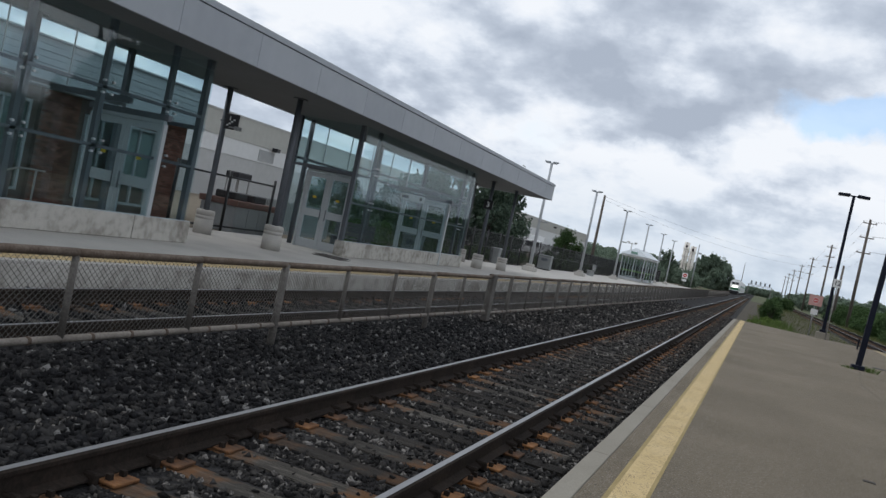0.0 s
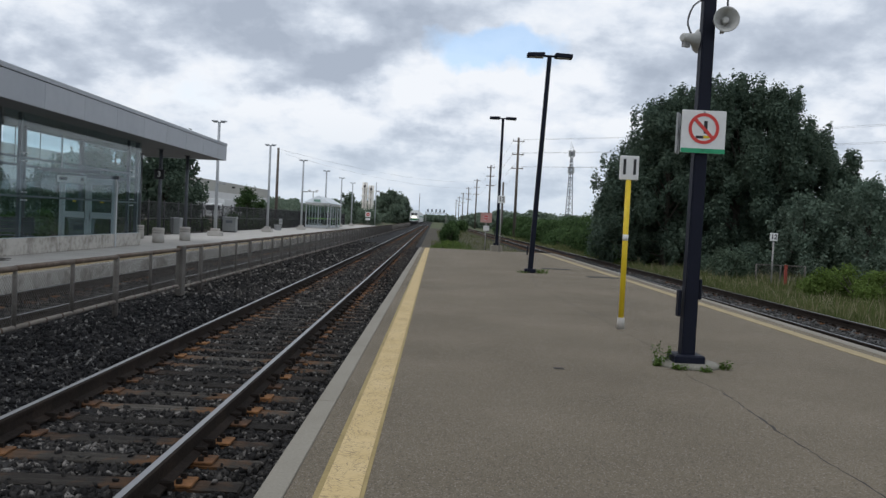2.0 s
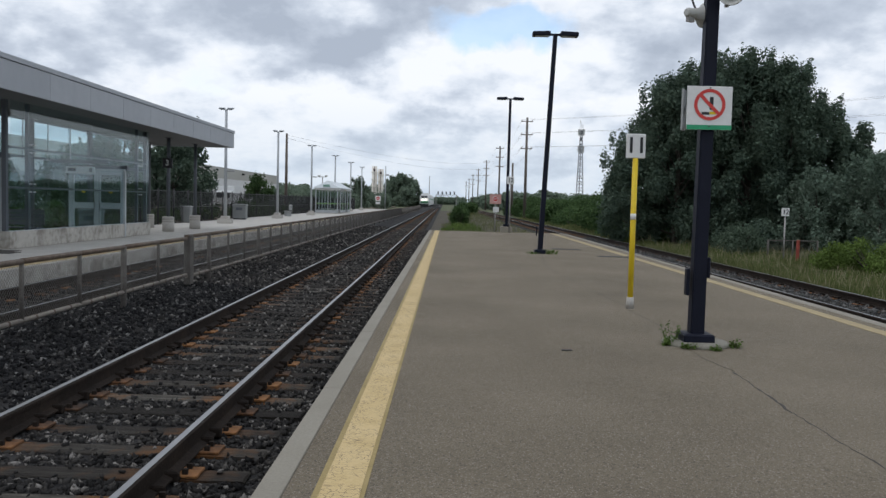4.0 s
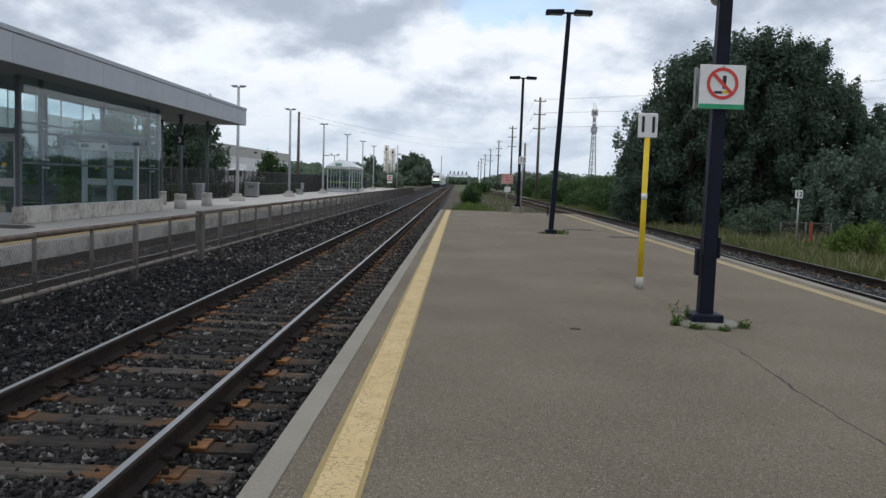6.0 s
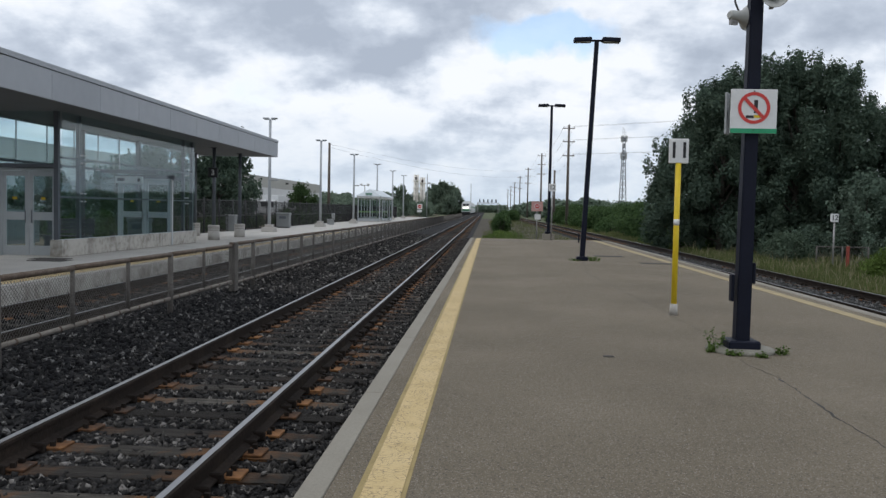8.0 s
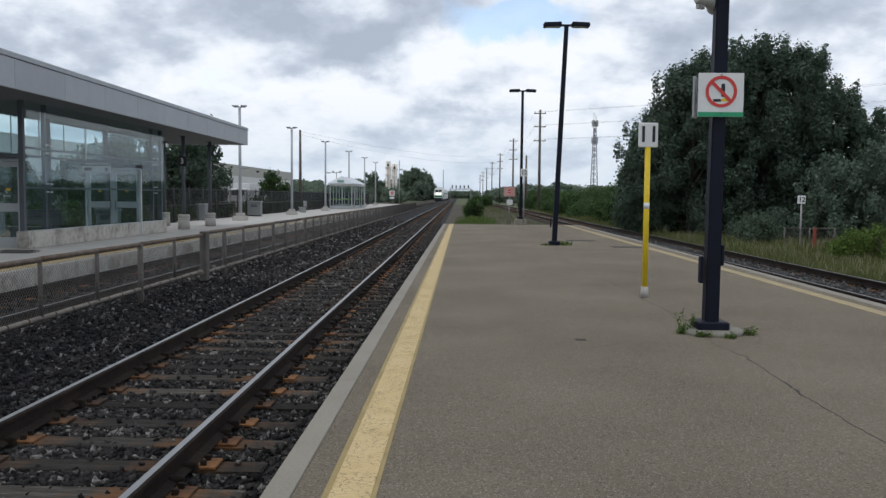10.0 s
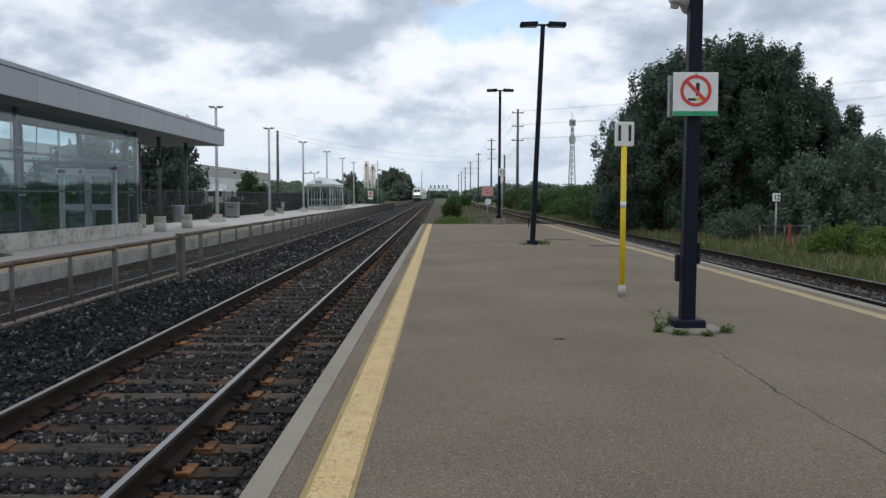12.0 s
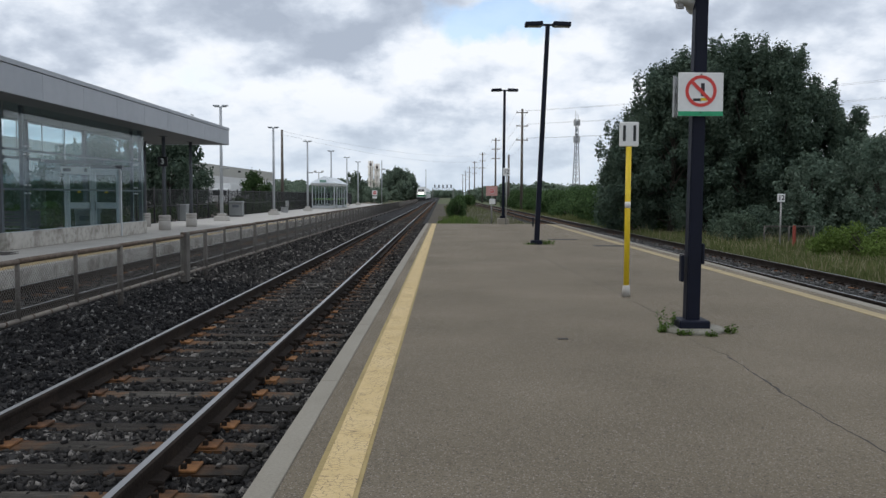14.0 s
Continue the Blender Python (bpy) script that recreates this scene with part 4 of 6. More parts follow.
# warning sign: red ring with a bar over a plain upright mark at a platform edge
sign = thing("warning_sign", (2.83, 9.18, 2.615), "white warning sign with red prohibition ring, green foot band", "sign")
part("plate", box(-0.245, 0.245, -0.012, 0.012, -0.235, 0.235, bevel=0.004), WHITE, sign)
part("green_band", box(-0.245, 0.245, -0.016, -0.0125, -0.235, -0.185), GREEN, sign)
r = part("ring", ring_bm(0.135, 0.17, 0.035), RED, sign)
r.matrix_basis = pose(0, -0.014, 0)
b = part("slash", box(-0.15, 0.15, -0.004, 0, -0.018, 0.018), RED, sign)
b.matrix_basis = pose(0, -0.0145, 0.035, 0, 45, 0)
part("mark", box(0.0, 0.04, -0.0135, -0.0125, -0.02, 0.12), BLACK, sign)
part("mark", box(-0.085, 0.0, -0.0135, -0.0125, -0.075, -0.045), BLACK, sign)
part("mark", box(0.002, 0.07, -0.0134, -0.0125, -0.07, -0.04), POLE_YELLOW, sign)
for z in (-0.2, 0.215):
    part("bolt", tube((0, -0.012, z), (0, -0.022, z), 0.008, sides=6), BLACK, sign)
side = thing("side_sign", (2.60, 9.33, 2.6), "grey sign plate fixed edge-on to the post", "sign")
part("plate", box(-0.10, 0.03, -0.012, 0.012, -0.225, 0.225, bevel=0.004), GREY_BOX, side).matrix_basis = pose(0, 0, 0, 0, 0, 62)
part("bracket", box(0.0, 0.16, -0.01, 0.01, -0.05, 0.05), GREY_BOX, side)


def horn(x, y, z, turn, label):
    h = thing("horn_loudspeaker", (x, y, z), label, "loudspeaker", "horn loudspeakers", turn)
    bm = bmesh.new()
    prof = [(0.035, 0.16), (0.05, 0.14), (0.055, 0.06), (0.06, 0.02), (0.075, -0.03), (0.105, -0.08), (0.135, -0.11), (0.14, -0.115), (0.128, -0.112), (0.10, -0.075), (0.065, -0.03), (0.04, 0.0)]
    rings = [[bm.verts.new((q * math.cos(2 * math.pi * i / 24), yy, q * math.sin(2 * math.pi * i / 24))) for i in range(24)] for q, yy in prof]
    for lo, hi in zip(rings, rings[1:]):
        for i in range(24):
            bm.faces.new((lo[i], lo[(i + 1) % 24], hi[(i + 1) % 24], hi[i])).smooth = True
    bm.faces.new(rings[0]), bm.faces.new(rings[-1][::-1])
    part("bell", bm, HORN, h)
    part("phase_plug", tube((0, -0.09, 0), (0, 0.0, 0), 0.03, 0.045, sides=16), HORN, h)
    part("bracket", box(-0.02, 0.02, 0.05, 0.14, -0.10, -0.045), GALV, h)
    return h


horn(2.99, 9.17, 3.83, -8, "grey horn loudspeaker facing along the platform")
horn(2.70, 9.34, 3.66, 118, "grey horn loudspeaker facing the other way")


def cable(name, pts, r, parent=None, mat=WIRE_MAT):
    """A round cable through points, smoothed."""
    pts = [Vector(p) for p in pts]
    fine = []
    for i in range(len(pts) - 1):
        a, b = pts[i], pts[i + 1]
        p0, p3 = pts[max(i - 1, 0)], pts[min(i + 2, len(pts) - 1)]
        for k in range(5):
            t = k / 5
            fine.append(0.5 * ((2 * a) + (b - p0) * t + (2 * p0 - 5 * a + 4 * b - p3) * t * t + (3 * a - p0 - 3 * b + p3) * t ** 3))
    fine.append(pts[-1])
    return part(name, add_sweep(bmesh.new(), fine, r), mat, parent)


loom = thing("loudspeaker_cables", (2.85, 9.2, 3.9), "black cables looping from the post to the horns", "cable")
cable("cable", [(0.07, 0.02, 0.42), (0.15, -0.03, 0.3), (0.17, -0.02, 0.08)], 0.011, loom)
cable("cable", [(-0.06, 0.1, 0.2), (-0.17, 0.1, 0.12), (-0.22, 0.12, -0.05), (-0.17, 0.14, -0.18)], 0.011, loom)
part("cable_gland", box(0.04, 0.09, -0.03, 0.03, 0.4, 0.47, bevel=0.01), NAVY, loom)


def number_sign(x, y, height, text, pole_mat, w, h, label, size, post_r=0.03, turn=0.0, z=0.0):
    s = thing("number_sign", (x, y, 0), label, "number sign", "car number signs", turn)
    part("pole", tube((0, 0.0, z), (0, 0, height - h), post_r, sides=12), pole_mat, s)
    face = part("plate", box(-w / 2, w / 2, -0.03, 0.03, height - h, height, bevel=0.01), WHITE, s)
    for i, c in enumerate(text):
        flat_text(c, size, BLACK, face, ((i - 0.5) * size * 0.46, -0.032, height - h / 2), name="digit")
    return s


mark11 = number_sign(2.79, 12.45, 2.60, "11", POLE_YELLOW, 0.28, 0.36, "yellow pole with a white number 11 plate", 0.33, post_r=0.042)
part("white_foot", tube((0, 0, 0), (0, 0, 0.17), 0.06, 0.055, sides=12), CONCRETE, mark11, "scuffed off-white foot")
part("white_band", tube((0, 0, 1.33), (0, 0, 1.42), 0.044, sides=12), WHITE, mark11)
number_sign(3.42, END - 1.0, 2.95, "12", GALV, 0.36, 0.40, "galvanised pole with a white number 12 plate", 0.33)
number_sign(12.65, 31, 1.62, "12", GALV, 0.28, 0.30, "thin pole in the grass with number 12 plate", 0.26, z=-0.42)
trespass = thing("red_notice_sign", (2.78, END + 1.0, -0.35), "red and white notice on a post past the platform", "sign")
part("post", tube((0, 0, 0), (0, 0, 2.3), 0.03), GALV, trespass)
part("plate", box(-0.31, 0.31, -0.05, -0.03, 1.85, 2.38), material("pale_red_enamel", [(0.50, 0.27, 0.24), (0.57, 0.33, 0.30)], 0.5, bump=0), trespass)
part("white_disc", ring_bm(0.02, 0.15, 2.12), WHITE, trespass).matrix_basis = pose(0, -0.052, 0)
part("red_disc", ring_bm(0.01, 0.125, 2.12), RED, trespass).matrix_basis = pose(0, -0.056, 0)
part("white_bar", box(-0.08, 0.08, -0.066, -0.060, 2.095, 2.145), WHITE, trespass)
part("lower_plate", box(-0.13, 0.2, -0.05, -0.03, 1.40, 1.68), WHITE, trespass, "small white plate")

for x, y, w, d in ((1.29, 8.68, 0.055, 0.06), (4.23, 28.84, 0.5, 0.55), (5.16, 25.2, 0.52, 0.5)):
    hatch = structure("platform_hatch", box(x - w, x + w, y - d * 0.6, y + d * 0.6, -0.01, 0.008, bevel=0.003), CRACK, "dark flush service hatch in the asphalt", "hatch")

rngc = random.Random(4)


def crack(x0, y0, x1, y1, n, w):
    bm = bmesh.new()
    last, drift = None, 0.0
    for i in range(n + 1):
        t = i / n
        drift = 0.6 * drift + rngc.uniform(-0.012, 0.012)
        x, y = x0 + (x1 - x0) * t + drift, y0 + (y1 - y0) * t
        ww = w * rngc.uniform(0.25, 1.2)
        row = [bm.verts.new((x + s * ww, y, z)) for s, z in ((-1, 0.0008), (0, 0.0035), (1, 0.0008))]
        if last:
            for k in range(2):
                bm.faces.new((last[k], last[k + 1], row[k + 1], row[k]))
        last = row
    return structure("platform_crack", bm, CRACK, "dark tar-filled crack across the asphalt", "crack")


crack(2.61, 3.6, 2.63, 6.2, 34, 0.009)
crack(2.63, 6.2, 2.72, 7.75, 22, 0.012)
crack(2.72, 7.75, 2.62, 8.7, 12, 0.004)
crack(2.8, 9.9, 2.72, 12.4, 18, 0.006)
crack(2.76, 12.5, 2.5, 20.5, 40, 0.008)
crack(2.5, 20.5, 3.0, 25.6, 20, 0.008)


def tuft(name, x, y, n, spread, height, mat, seed, label, z=0.0):
    """A tuft of narrow leaves that bend outwards."""
    rng = np.random.default_rng(seed)
    a, d = rng.uniform(0, 2 * math.pi, n), spread * rng.random(n) ** 0.7
    h = height * rng.uniform(0.4, 1.1, n)
    base = np.stack([d * np.cos(a), d * np.sin(a), np.zeros(n)], 1)
    out = np.stack([np.cos(a + rng.normal(0, 0.6, n)), np.sin(a + rng.normal(0, 0.6, n)), np.zeros(n)], 1)
    across = np.stack([-out[:, 1], out[:, 0], out[:, 2]], 1) * (0.004 + 0.005 * rng.random((n, 1)))
    mid = base + out * h[:, None] * 0.25 + np.array([0, 0, 1]) * h[:, None] * 0.65
    tip = base + out * h[:, None] * 0.6 + np.array([0, 0, 1]) * h[:, None]
    verts = np.stack([base - across * 0.6, base + across * 0.6, mid + across, mid - across, tip], 1).reshape(-1, 3)
    k = 5 * np.arange(n)[:, None]
    faces = np.concatenate([k + np.array([[0, 1, 2]]), k + np.array([[0, 2, 3]]), k + np.array([[3, 2, 4]])], 1).reshape(-1, 3)
    ob = new(name, raw_mesh(name, verts, faces, mat))
    ob.matrix_basis = pose(x, y, z)
    return tagged(ob, label, "weed", "platform weeds")


def leafy_weed(x, y, n, spread, height, seed, label):
    """A small plant of upright stems with narrow leaves along them."""
    rng = np.random.default_rng(seed)
    w = thing("weed_plant", (x, y, 0), label, "weed", "platform weeds")
    stems, cs, ns = bmesh.new(), [], []
    for i in range(n):
        a, d, h = rng.uniform(0, 2 * math.pi), spread * rng.random() ** 0.7, height * rng.uniform(0.45, 1.0)
        foot = np.array([d * math.cos(a), d * math.sin(a), 0.0])
        tip = foot + np.array([0.35 * h * math.cos(a), 0.35 * h * math.sin(a), h])
        add_tube(stems, foot, tip, 0.003, 0.0015, 4, caps=False)
        for k in range(16):
            f = rng.uniform(0.12, 1.05)
            cs.append(foot + (tip - foot) * f + rng.normal(0, 0.016, 3))
            ns.append(rng.normal(size=3) * 0.6 + (0, 0, 0.9))
    part("stems", stems, WEED, w)
    cs = np.array(cs)
    cs[:, 2] = np.maximum(cs[:, 2], 0.012)
    ob = new("foliage", leaf_mesh("foliage", cs, np.array(ns), rng.uniform(0.016, 0.042, len(cs)), WEED, rng))
    ob.parent = w
    return w


leafy_weed(2.55, 9.30, 8, 0.05, 0.22, 1, "tall leafy green weed growing at the post's footing")
leafy_weed(2.46, 9.14, 9, 0.05, 0.06, 2, "leafy green weeds beside the footing ring")
leafy_weed(2.66, 8.98, 12, 0.08, 0.045, 3, "low green weeds growing over the footing ring")
leafy_weed(2.92, 8.90, 8, 0.06, 0.02, 4, "low green weeds in the footing's crack")
leafy_weed(3.20, 9.10, 8, 0.04, 0.075, 5, "leafy green weeds beside the footing ring")
tuft("weed_tuft", 3.32, 25.8, 120, 0.2, 0.16, WEED, 4, "dry weeds at the lamp post's foot")
tuft("weed_tuft", 2.75, 25.75, 90, 0.2, 0.08, WEED, 5, "dry weeds at the lamp post's foot")

# ---------------------------------------------------------------- signs and fittings of the canopy
def hung_sign(x, y, z, text, label):
    s = thing("platform_sign", (x, y, z), label, "sign", "dark square signs")
    part("panel", box(-0.2, 0.2, -0.04, 0.04, -0.2, 0.2, bevel=0.01), BLACK, s)
    if text:
        flat_text(text, 0.32, WHITE, s, (0, -0.044, 0))
    return s


hung_sign(X_FRONT - 0.02, 34.97, 2.86, "3", "black square sign with white number 3 on column")
stair = hung_sign(X_BACK + 0.35, 18.15, 3.02, "", "black square pictogram sign with pale diagonal mark")
for a in range(4):
    part("step_mark", box(-0.13 + 0.065 * a, -0.06 + 0.065 * a, -0.047, -0.042, -0.12 + 0.05 * a, -0.08 + 0.05 * a), WHITE, stair)
part("step_mark", box(-0.05, -0.02, -0.047, -0.042, 0.02, 0.13), WHITE, stair)
part("bracket", box(-0.35, -0.2, -0.02, 0.02, -0.02, 0.02), STEEL, stair)
cctv = thing("security_camera", (X_BACK + 0.62, 18.1, 2.86), "small grey security camera under the sign", "camera")
part("body", box(-0.06, 0.06, -0.12, 0.08, -0.05, 0.05, bevel=0.012), GREY_BOX, cctv)
part("arm", box(-0.3, -0.06, -0.015, 0.015, 0.0, 0.03), GREY_BOX, cctv)
exit_sign = thing("hanging_sign", (-12.75, 29.2, 2.33), "white hanging sign with small dark marks", "sign")
part("panel", box(-0.5, 0.5, -0.03, 0.03, -0.12, 0.12), WHITE, exit_sign)
part("text_bar", box(-0.42, -0.15, -0.036, -0.031, -0.05, 0.06), BLACK, exit_sign)
part("text_bar", box(0.32, 0.42, -0.036, -0.031, -0.06, 0.06), BLACK, exit_sign)
for x in (-0.4, 0.4):
    part("hanger", tube((x, 0, 0.12), (x, 0, 1.6), 0.01, sides=6), STEEL, exit_sign)
# floor grates by the entrance
for y, x in ((20.6, -10.9), (21.2, -11.2)):
    structure("floor_grate", box(x - 0.6, x + 0.3, y - 0.3, y + 0.3, -0.004, 0.006), CRACK, "dark floor grate set in the concrete", "grate")
rail = thing("stair_handrail", (-12.7, 11.15, -0.1), "bent tubular steel stair handrail inside the room", "handrail")
cable("pipe", [(0, -1.2, 0.55), (0, 0.0, 1.0), (0, 0.35, 1.05), (0, 0.75, 1.05)], 0.02, rail, GALV)
part("post", tube((0, 0.55, 0.0), (0, 0.55, 1.05), 0.02), GALV, rail)
part("post", tube((0, -1.1, 0.0), (0, -1.1, 0.58), 0.02), GALV, rail)

# ---------------------------------------------------------------- far platform furniture
def tall_lamp(y):
    l = thing("far_platform_lamp", (-12.6, y, 0), "tall slim galvanised lamp post with flat twin head", "lamp post", "far lamp posts")
    foot = box(-0.38, 0.38, -0.38, 0.38, 0, 0.26, bevel=0.02)
    for v in foot.verts:
        if v.co.z > 0.2:
            v.co.x, v.co.y = v.co.x * 0.93, v.co.y * 0.93
    add_box(foot, -0.22, 0.22, -0.22, 0.22, 0.255, 0.42, bevel=0.02)
    part("concrete_foot", foot, CONCRETE, l)
    part("pole", tube((0, 0, 0.25), (0, 0, 6.5), 0.10, 0.075, sides=12), LAMP_GREY, l)
    part("arm", box(-0.34, 0.34, -0.03, 0.03, 6.47, 6.53), LAMP_GREY, l)
    for s in (-1, 1):
        xs = sorted((s * 0.08, s * 0.42))
        part("lamp_head", box(*xs, -0.12, 0.12, 6.53, 6.6, bevel=0.015), LAMP_GREY, l)
    return l


first = tall_lamp(48)
for y in (63, 79, 96, 112, 127):
    copy_thing(first, pose(-12.6, y, 0))
for y, z in ((48, 3.0), (79, 3.6), (112, 3.2)):
    c = thing("lamp_camera", (-12.35, y - 0.15, z), "small camera box fixed to the lamp post", "camera", "lamp cameras")
    part("body", box(-0.12, 0.3, -0.08, 0.08, -0.05, 0.05, bevel=0.02), GREY_BOX, c)
    part("arm", box(-0.25, -0.12, -0.02, 0.02, -0.03, 0.0), GREY_BOX, c)


def litter_bin(x, y, h, w, label):
    b = thing("litter_bin", (x, y, 0), label, "bin", "platform bins")
    bm = box(-w / 2, w / 2, -0.3, 0.3, 0.06, h - 0.15, bevel=0.03)
    part("body", bm, BIN_GREY, b)
    part("lid", box(-w / 2 - 0.03, w / 2 + 0.03, -0.33, 0.33, h - 0.15, h, bevel=0.03), BIN_GREY, b)
    part("opening", box(-w / 4, w / 4, -0.305, -0.28, h - 0.42, h - 0.24), STEEL, b)
    part("foot", box(-w / 2 + 0.05, w / 2 - 0.05, -0.25, 0.25, 0, 0.06), BLACK, b)
    return b


litter_bin(-14.0, 57.2, 1.05, 0.9, "grey box-shaped bin beside a lamp post")
barrel = thing("litter_bin", (-14.65, 47.4, 0), "dull grey tapered bin standing before the black fence", "bin", "platform bins")
tub = box(-0.29, 0.29, -0.29, 0.29, 0, 0.93, bevel=0.04)
for v in tub.verts:
    k = 0.82 + 0.18 * v.co.z / 0.93
    v.co.x, v.co.y = v.co.x * k, v.co.y * k
part("body", tub, BIN_GREY, barrel)
part("rim", box(-0.305, 0.305, -0.305, 0.305, 0.9, 0.95, bevel=0.015), GREY_BOX, barrel, "paler grey rim")
litter_bin(-12.9, 30.5, 0.95, 0.7, "grey bin seen inside the glass room")


def bench(x, y, turn, metal, label):
    b = thing("platform_bench", (x, y, 0), label, "bench", "platform benches", turn)
    for i in range(4):
        part("seat_slat", box(-0.75, 0.75, -0.36 + i * 0.115, -0.26 + i * 0.115, 0.43, 0.46), metal, b)
    for i in range(4):
        part("back_slat", box(-0.75, 0.75, 0.11, 0.135, 0.52 + i * 0.12, 0.62 + i * 0.12), metal, b)
    for x in (-0.6, 0.6):
        part("leg", box(x - 0.03, x + 0.03, -0.3, 0.1, 0, 0.43), metal, b)
        part("back_post", box(x - 0.03, x + 0.03, 0.136, 0.17, 0.4, 1.02), metal, b)
    return b


bench(-13.2, 71, -70, GREY_BOX, "pale grey slatted metal bench before the black fence")
bench(-12.9, 25.2, 0, STEEL, "dark grey slatted metal bench inside the glass room")


GABLE = material("pale_green_plate", [(0.16, 0.30, 0.24), (0.24, 0.38, 0.32)], 0.5, bump=0)
GREEN_GLASS = glass_material("green_film_glass", (0.55, 0.80, 0.50))


def platform_shelter(x0, x1, y0, y1):
    s = thing("platform_shelter", (x0, y0, 0), "glass platform shelter with pale hipped roof, lime bands", "shelter")
    w, d, h = x1 - x0, y1 - y0, 2.6
    part("plinth", box(0, w, 0, d, 0, 0.06), CONCRETE, s)
    n = 5
    for i in range(n + 1):
        y = d * i / n
        for x in (0, w):
            part("post", box(x - 0.05, x + 0.05, y - 0.05, y + 0.05, 0.06, h), LAMP_GREY, s)
    for i in range(n):
        for x in (0, w):
            a, b = d * i / n + 0.06, d * (i + 1) / n - 0.06
            if x == w and i in (0, 3):
                continue
            part("pane", box(x - 0.006, x + 0.006, a, b, 0.35, h - 0.3), CLEAR, s).visible_shadow = False
            if x == w:
                part("film", box(x - 0.012, x - 0.008, a, b, 0.36, 1.0), GREEN_GLASS, s, "pale green film on the lower glass").visible_shadow = False
            part("band", box(x - 0.015, x + 0.015, a, b, 1.02, 1.10), LIME, s, "lime green band")
            part("kick_panel", box(x - 0.02, x + 0.02, a, b, 0.08, 0.35), LAMP_GREY, s)
    for y in (0, d):
        for a, b in ((0.06, w * 0.55), (w * 0.55 + 0.06, w - 0.06)):
            part("pane", box(a, b, y - 0.006, y + 0.006, 0.35, h - 0.3), CLEAR, s).visible_shadow = False
            part("band", box(a, b, y - 0.015, y + 0.015, 1.02, 1.10), LIME, s, "lime green band")
            part("kick_panel", box(a, b, y - 0.02, y + 0.02, 0.08, 0.35), LAMP_GREY, s)
        part("post", box(w * 0.55, w * 0.55 + 0.06, y - 0.05, y + 0.05, 0.06, h), LAMP_GREY, s)
    part("eave_beam", box(-0.12, w + 0.12, -0.12, d + 0.12, h - 0.05, h + 0.15), WHITE, s)
    bm = bmesh.new()
    base = [bm.verts.new(v) for v in ((-0.3, -0.3, h + 0.152), (w + 0.3, -0.3, h + 0.152), (w + 0.3, d + 0.3, h + 0.152), (-0.3, d + 0.3, h + 0.152))]
    ridge = [bm.verts.new(v) for v in ((w / 2, 0.5, h + 0.95), (w / 2, d - 0.5, h + 0.95))]
    for f in ((base[0], base[1], ridge[0]), (base[1], base[2], ridge[1], ridge[0]), (base[2], base[3], ridge[1]), (base[3], base[0], ridge[0], ridge[1]), base[::-1]):
        bm.faces.new(f)
    part("roof", bm, material("pale_translucent_roof", [(0.50, 0.54, 0.56), (0.60, 0.64, 0.66)], 0.4, bump=0.02), s, "pale grey hipped roof")
    part("gable_mark", box(w / 2 - 0.35, w / 2 + 0.35, -0.26, -0.2, h + 0.28, h + 0.52), GABLE, s, "pale green gable plate")
    part("bench_slab", box(0.25, 0.65, 0.8, d - 1, 0.42, 0.47), GREY_BOX, s)
    return s


platform_shelter(-13.85, -11.5, 90, 101.5)
flood = thing("floodlight_mast", (-15.2, 104, -0.12), "thin mast with two small floodlights", "lamp post")
part("mast", tube((0, 0, 0), (0, 0, 4.5), 0.05), GALV, flood)
for s in (-1, 1):
    part("floodlight", box(s * 0.45 - 0.18, s * 0.45 + 0.18, -0.12, 0.12, 4.45, 4.65, bevel=0.03), WHITE, flood)
part("crossbar", box(-0.5, 0.5, -0.03, 0.03, 4.38, 4.44), GALV, flood)

# black boundary fence behind the far platform
bf = thing("boundary_fence", (-14.75, 0, -0.12), "black metal boundary fence behind the platform", "fence")
POST_B = mesh_of("post", tube((0, 0, 0), (0, 0, 2.0), 0.04, sides=8), BLACK)
PICKET = mesh_of("picket", box(-0.008, 0.008, 0, 0.016, 0.1, 1.9), BLACK)
RUNNER = mesh_of("runner", box(-0.014, 0.014, 0.02, 2.48, 0, 0.035), BLACK)
bar = bmesh.new()
for i in range(19):
    add_box(bar, -0.008, 0.008, 0.1 + i * 0.125, 0.116 + i * 0.125, 0.1, 1.9)
PICKETS = mesh_of("picket_run", bar, BLACK)
for i in range(42):
    y = 33 + 2.5 * i
    share("post", POST_B, bf, (0, y, 0))
    for z in (0.1, 1.0, 1.86):
        share("runner", RUNNER, bf, (0, y, z))
    if i < 15:
        for k in range(19):
            share("picket", PICKET, bf, (0, y + 0.1 + 0.125 * k, 0))
    else:
        tagged(share("picket_run", PICKETS, bf, (0, y, 0)), kind="stuff")

# ---------------------------------------------------------------- station building, equipment and warehouse beyond
WINDOW_GLASS = glass_material("window_glass", (0.74, 0.82, 0.82))
# pale colour in place of the windows' reflections and lit interior
WINDOW_BRIGHT = material("painted_window_brightness", [(0.46, 0.48, 0.45), (0.56, 0.58, 0.55)], 0.8, scale=2, fine=20, bump=0.05)
st = thing("station_building", (-18, 0, -0.12), "brick station building with ribbed grey metal parapet", "building")
Z = 0.12
part("wall", box(-9, -0.15, 0, 22.2, 0, 3.24), MORTAR, st)
part("inner_wall", box(-0.148, -0.02, 0, 12.2, 0, 3.2), CONCRETE, st, "pale rendered wall")
for i in range(6):
    part("parapet_rib", box(-9.1, 0.18 - 0.02 * (i % 2), -0.1, 22.45 - 0.03 * (i % 2), 3.25 + i * 0.165, 3.25 + i * 0.165 + 0.16, bevel=0.012), PANEL_METAL, st)
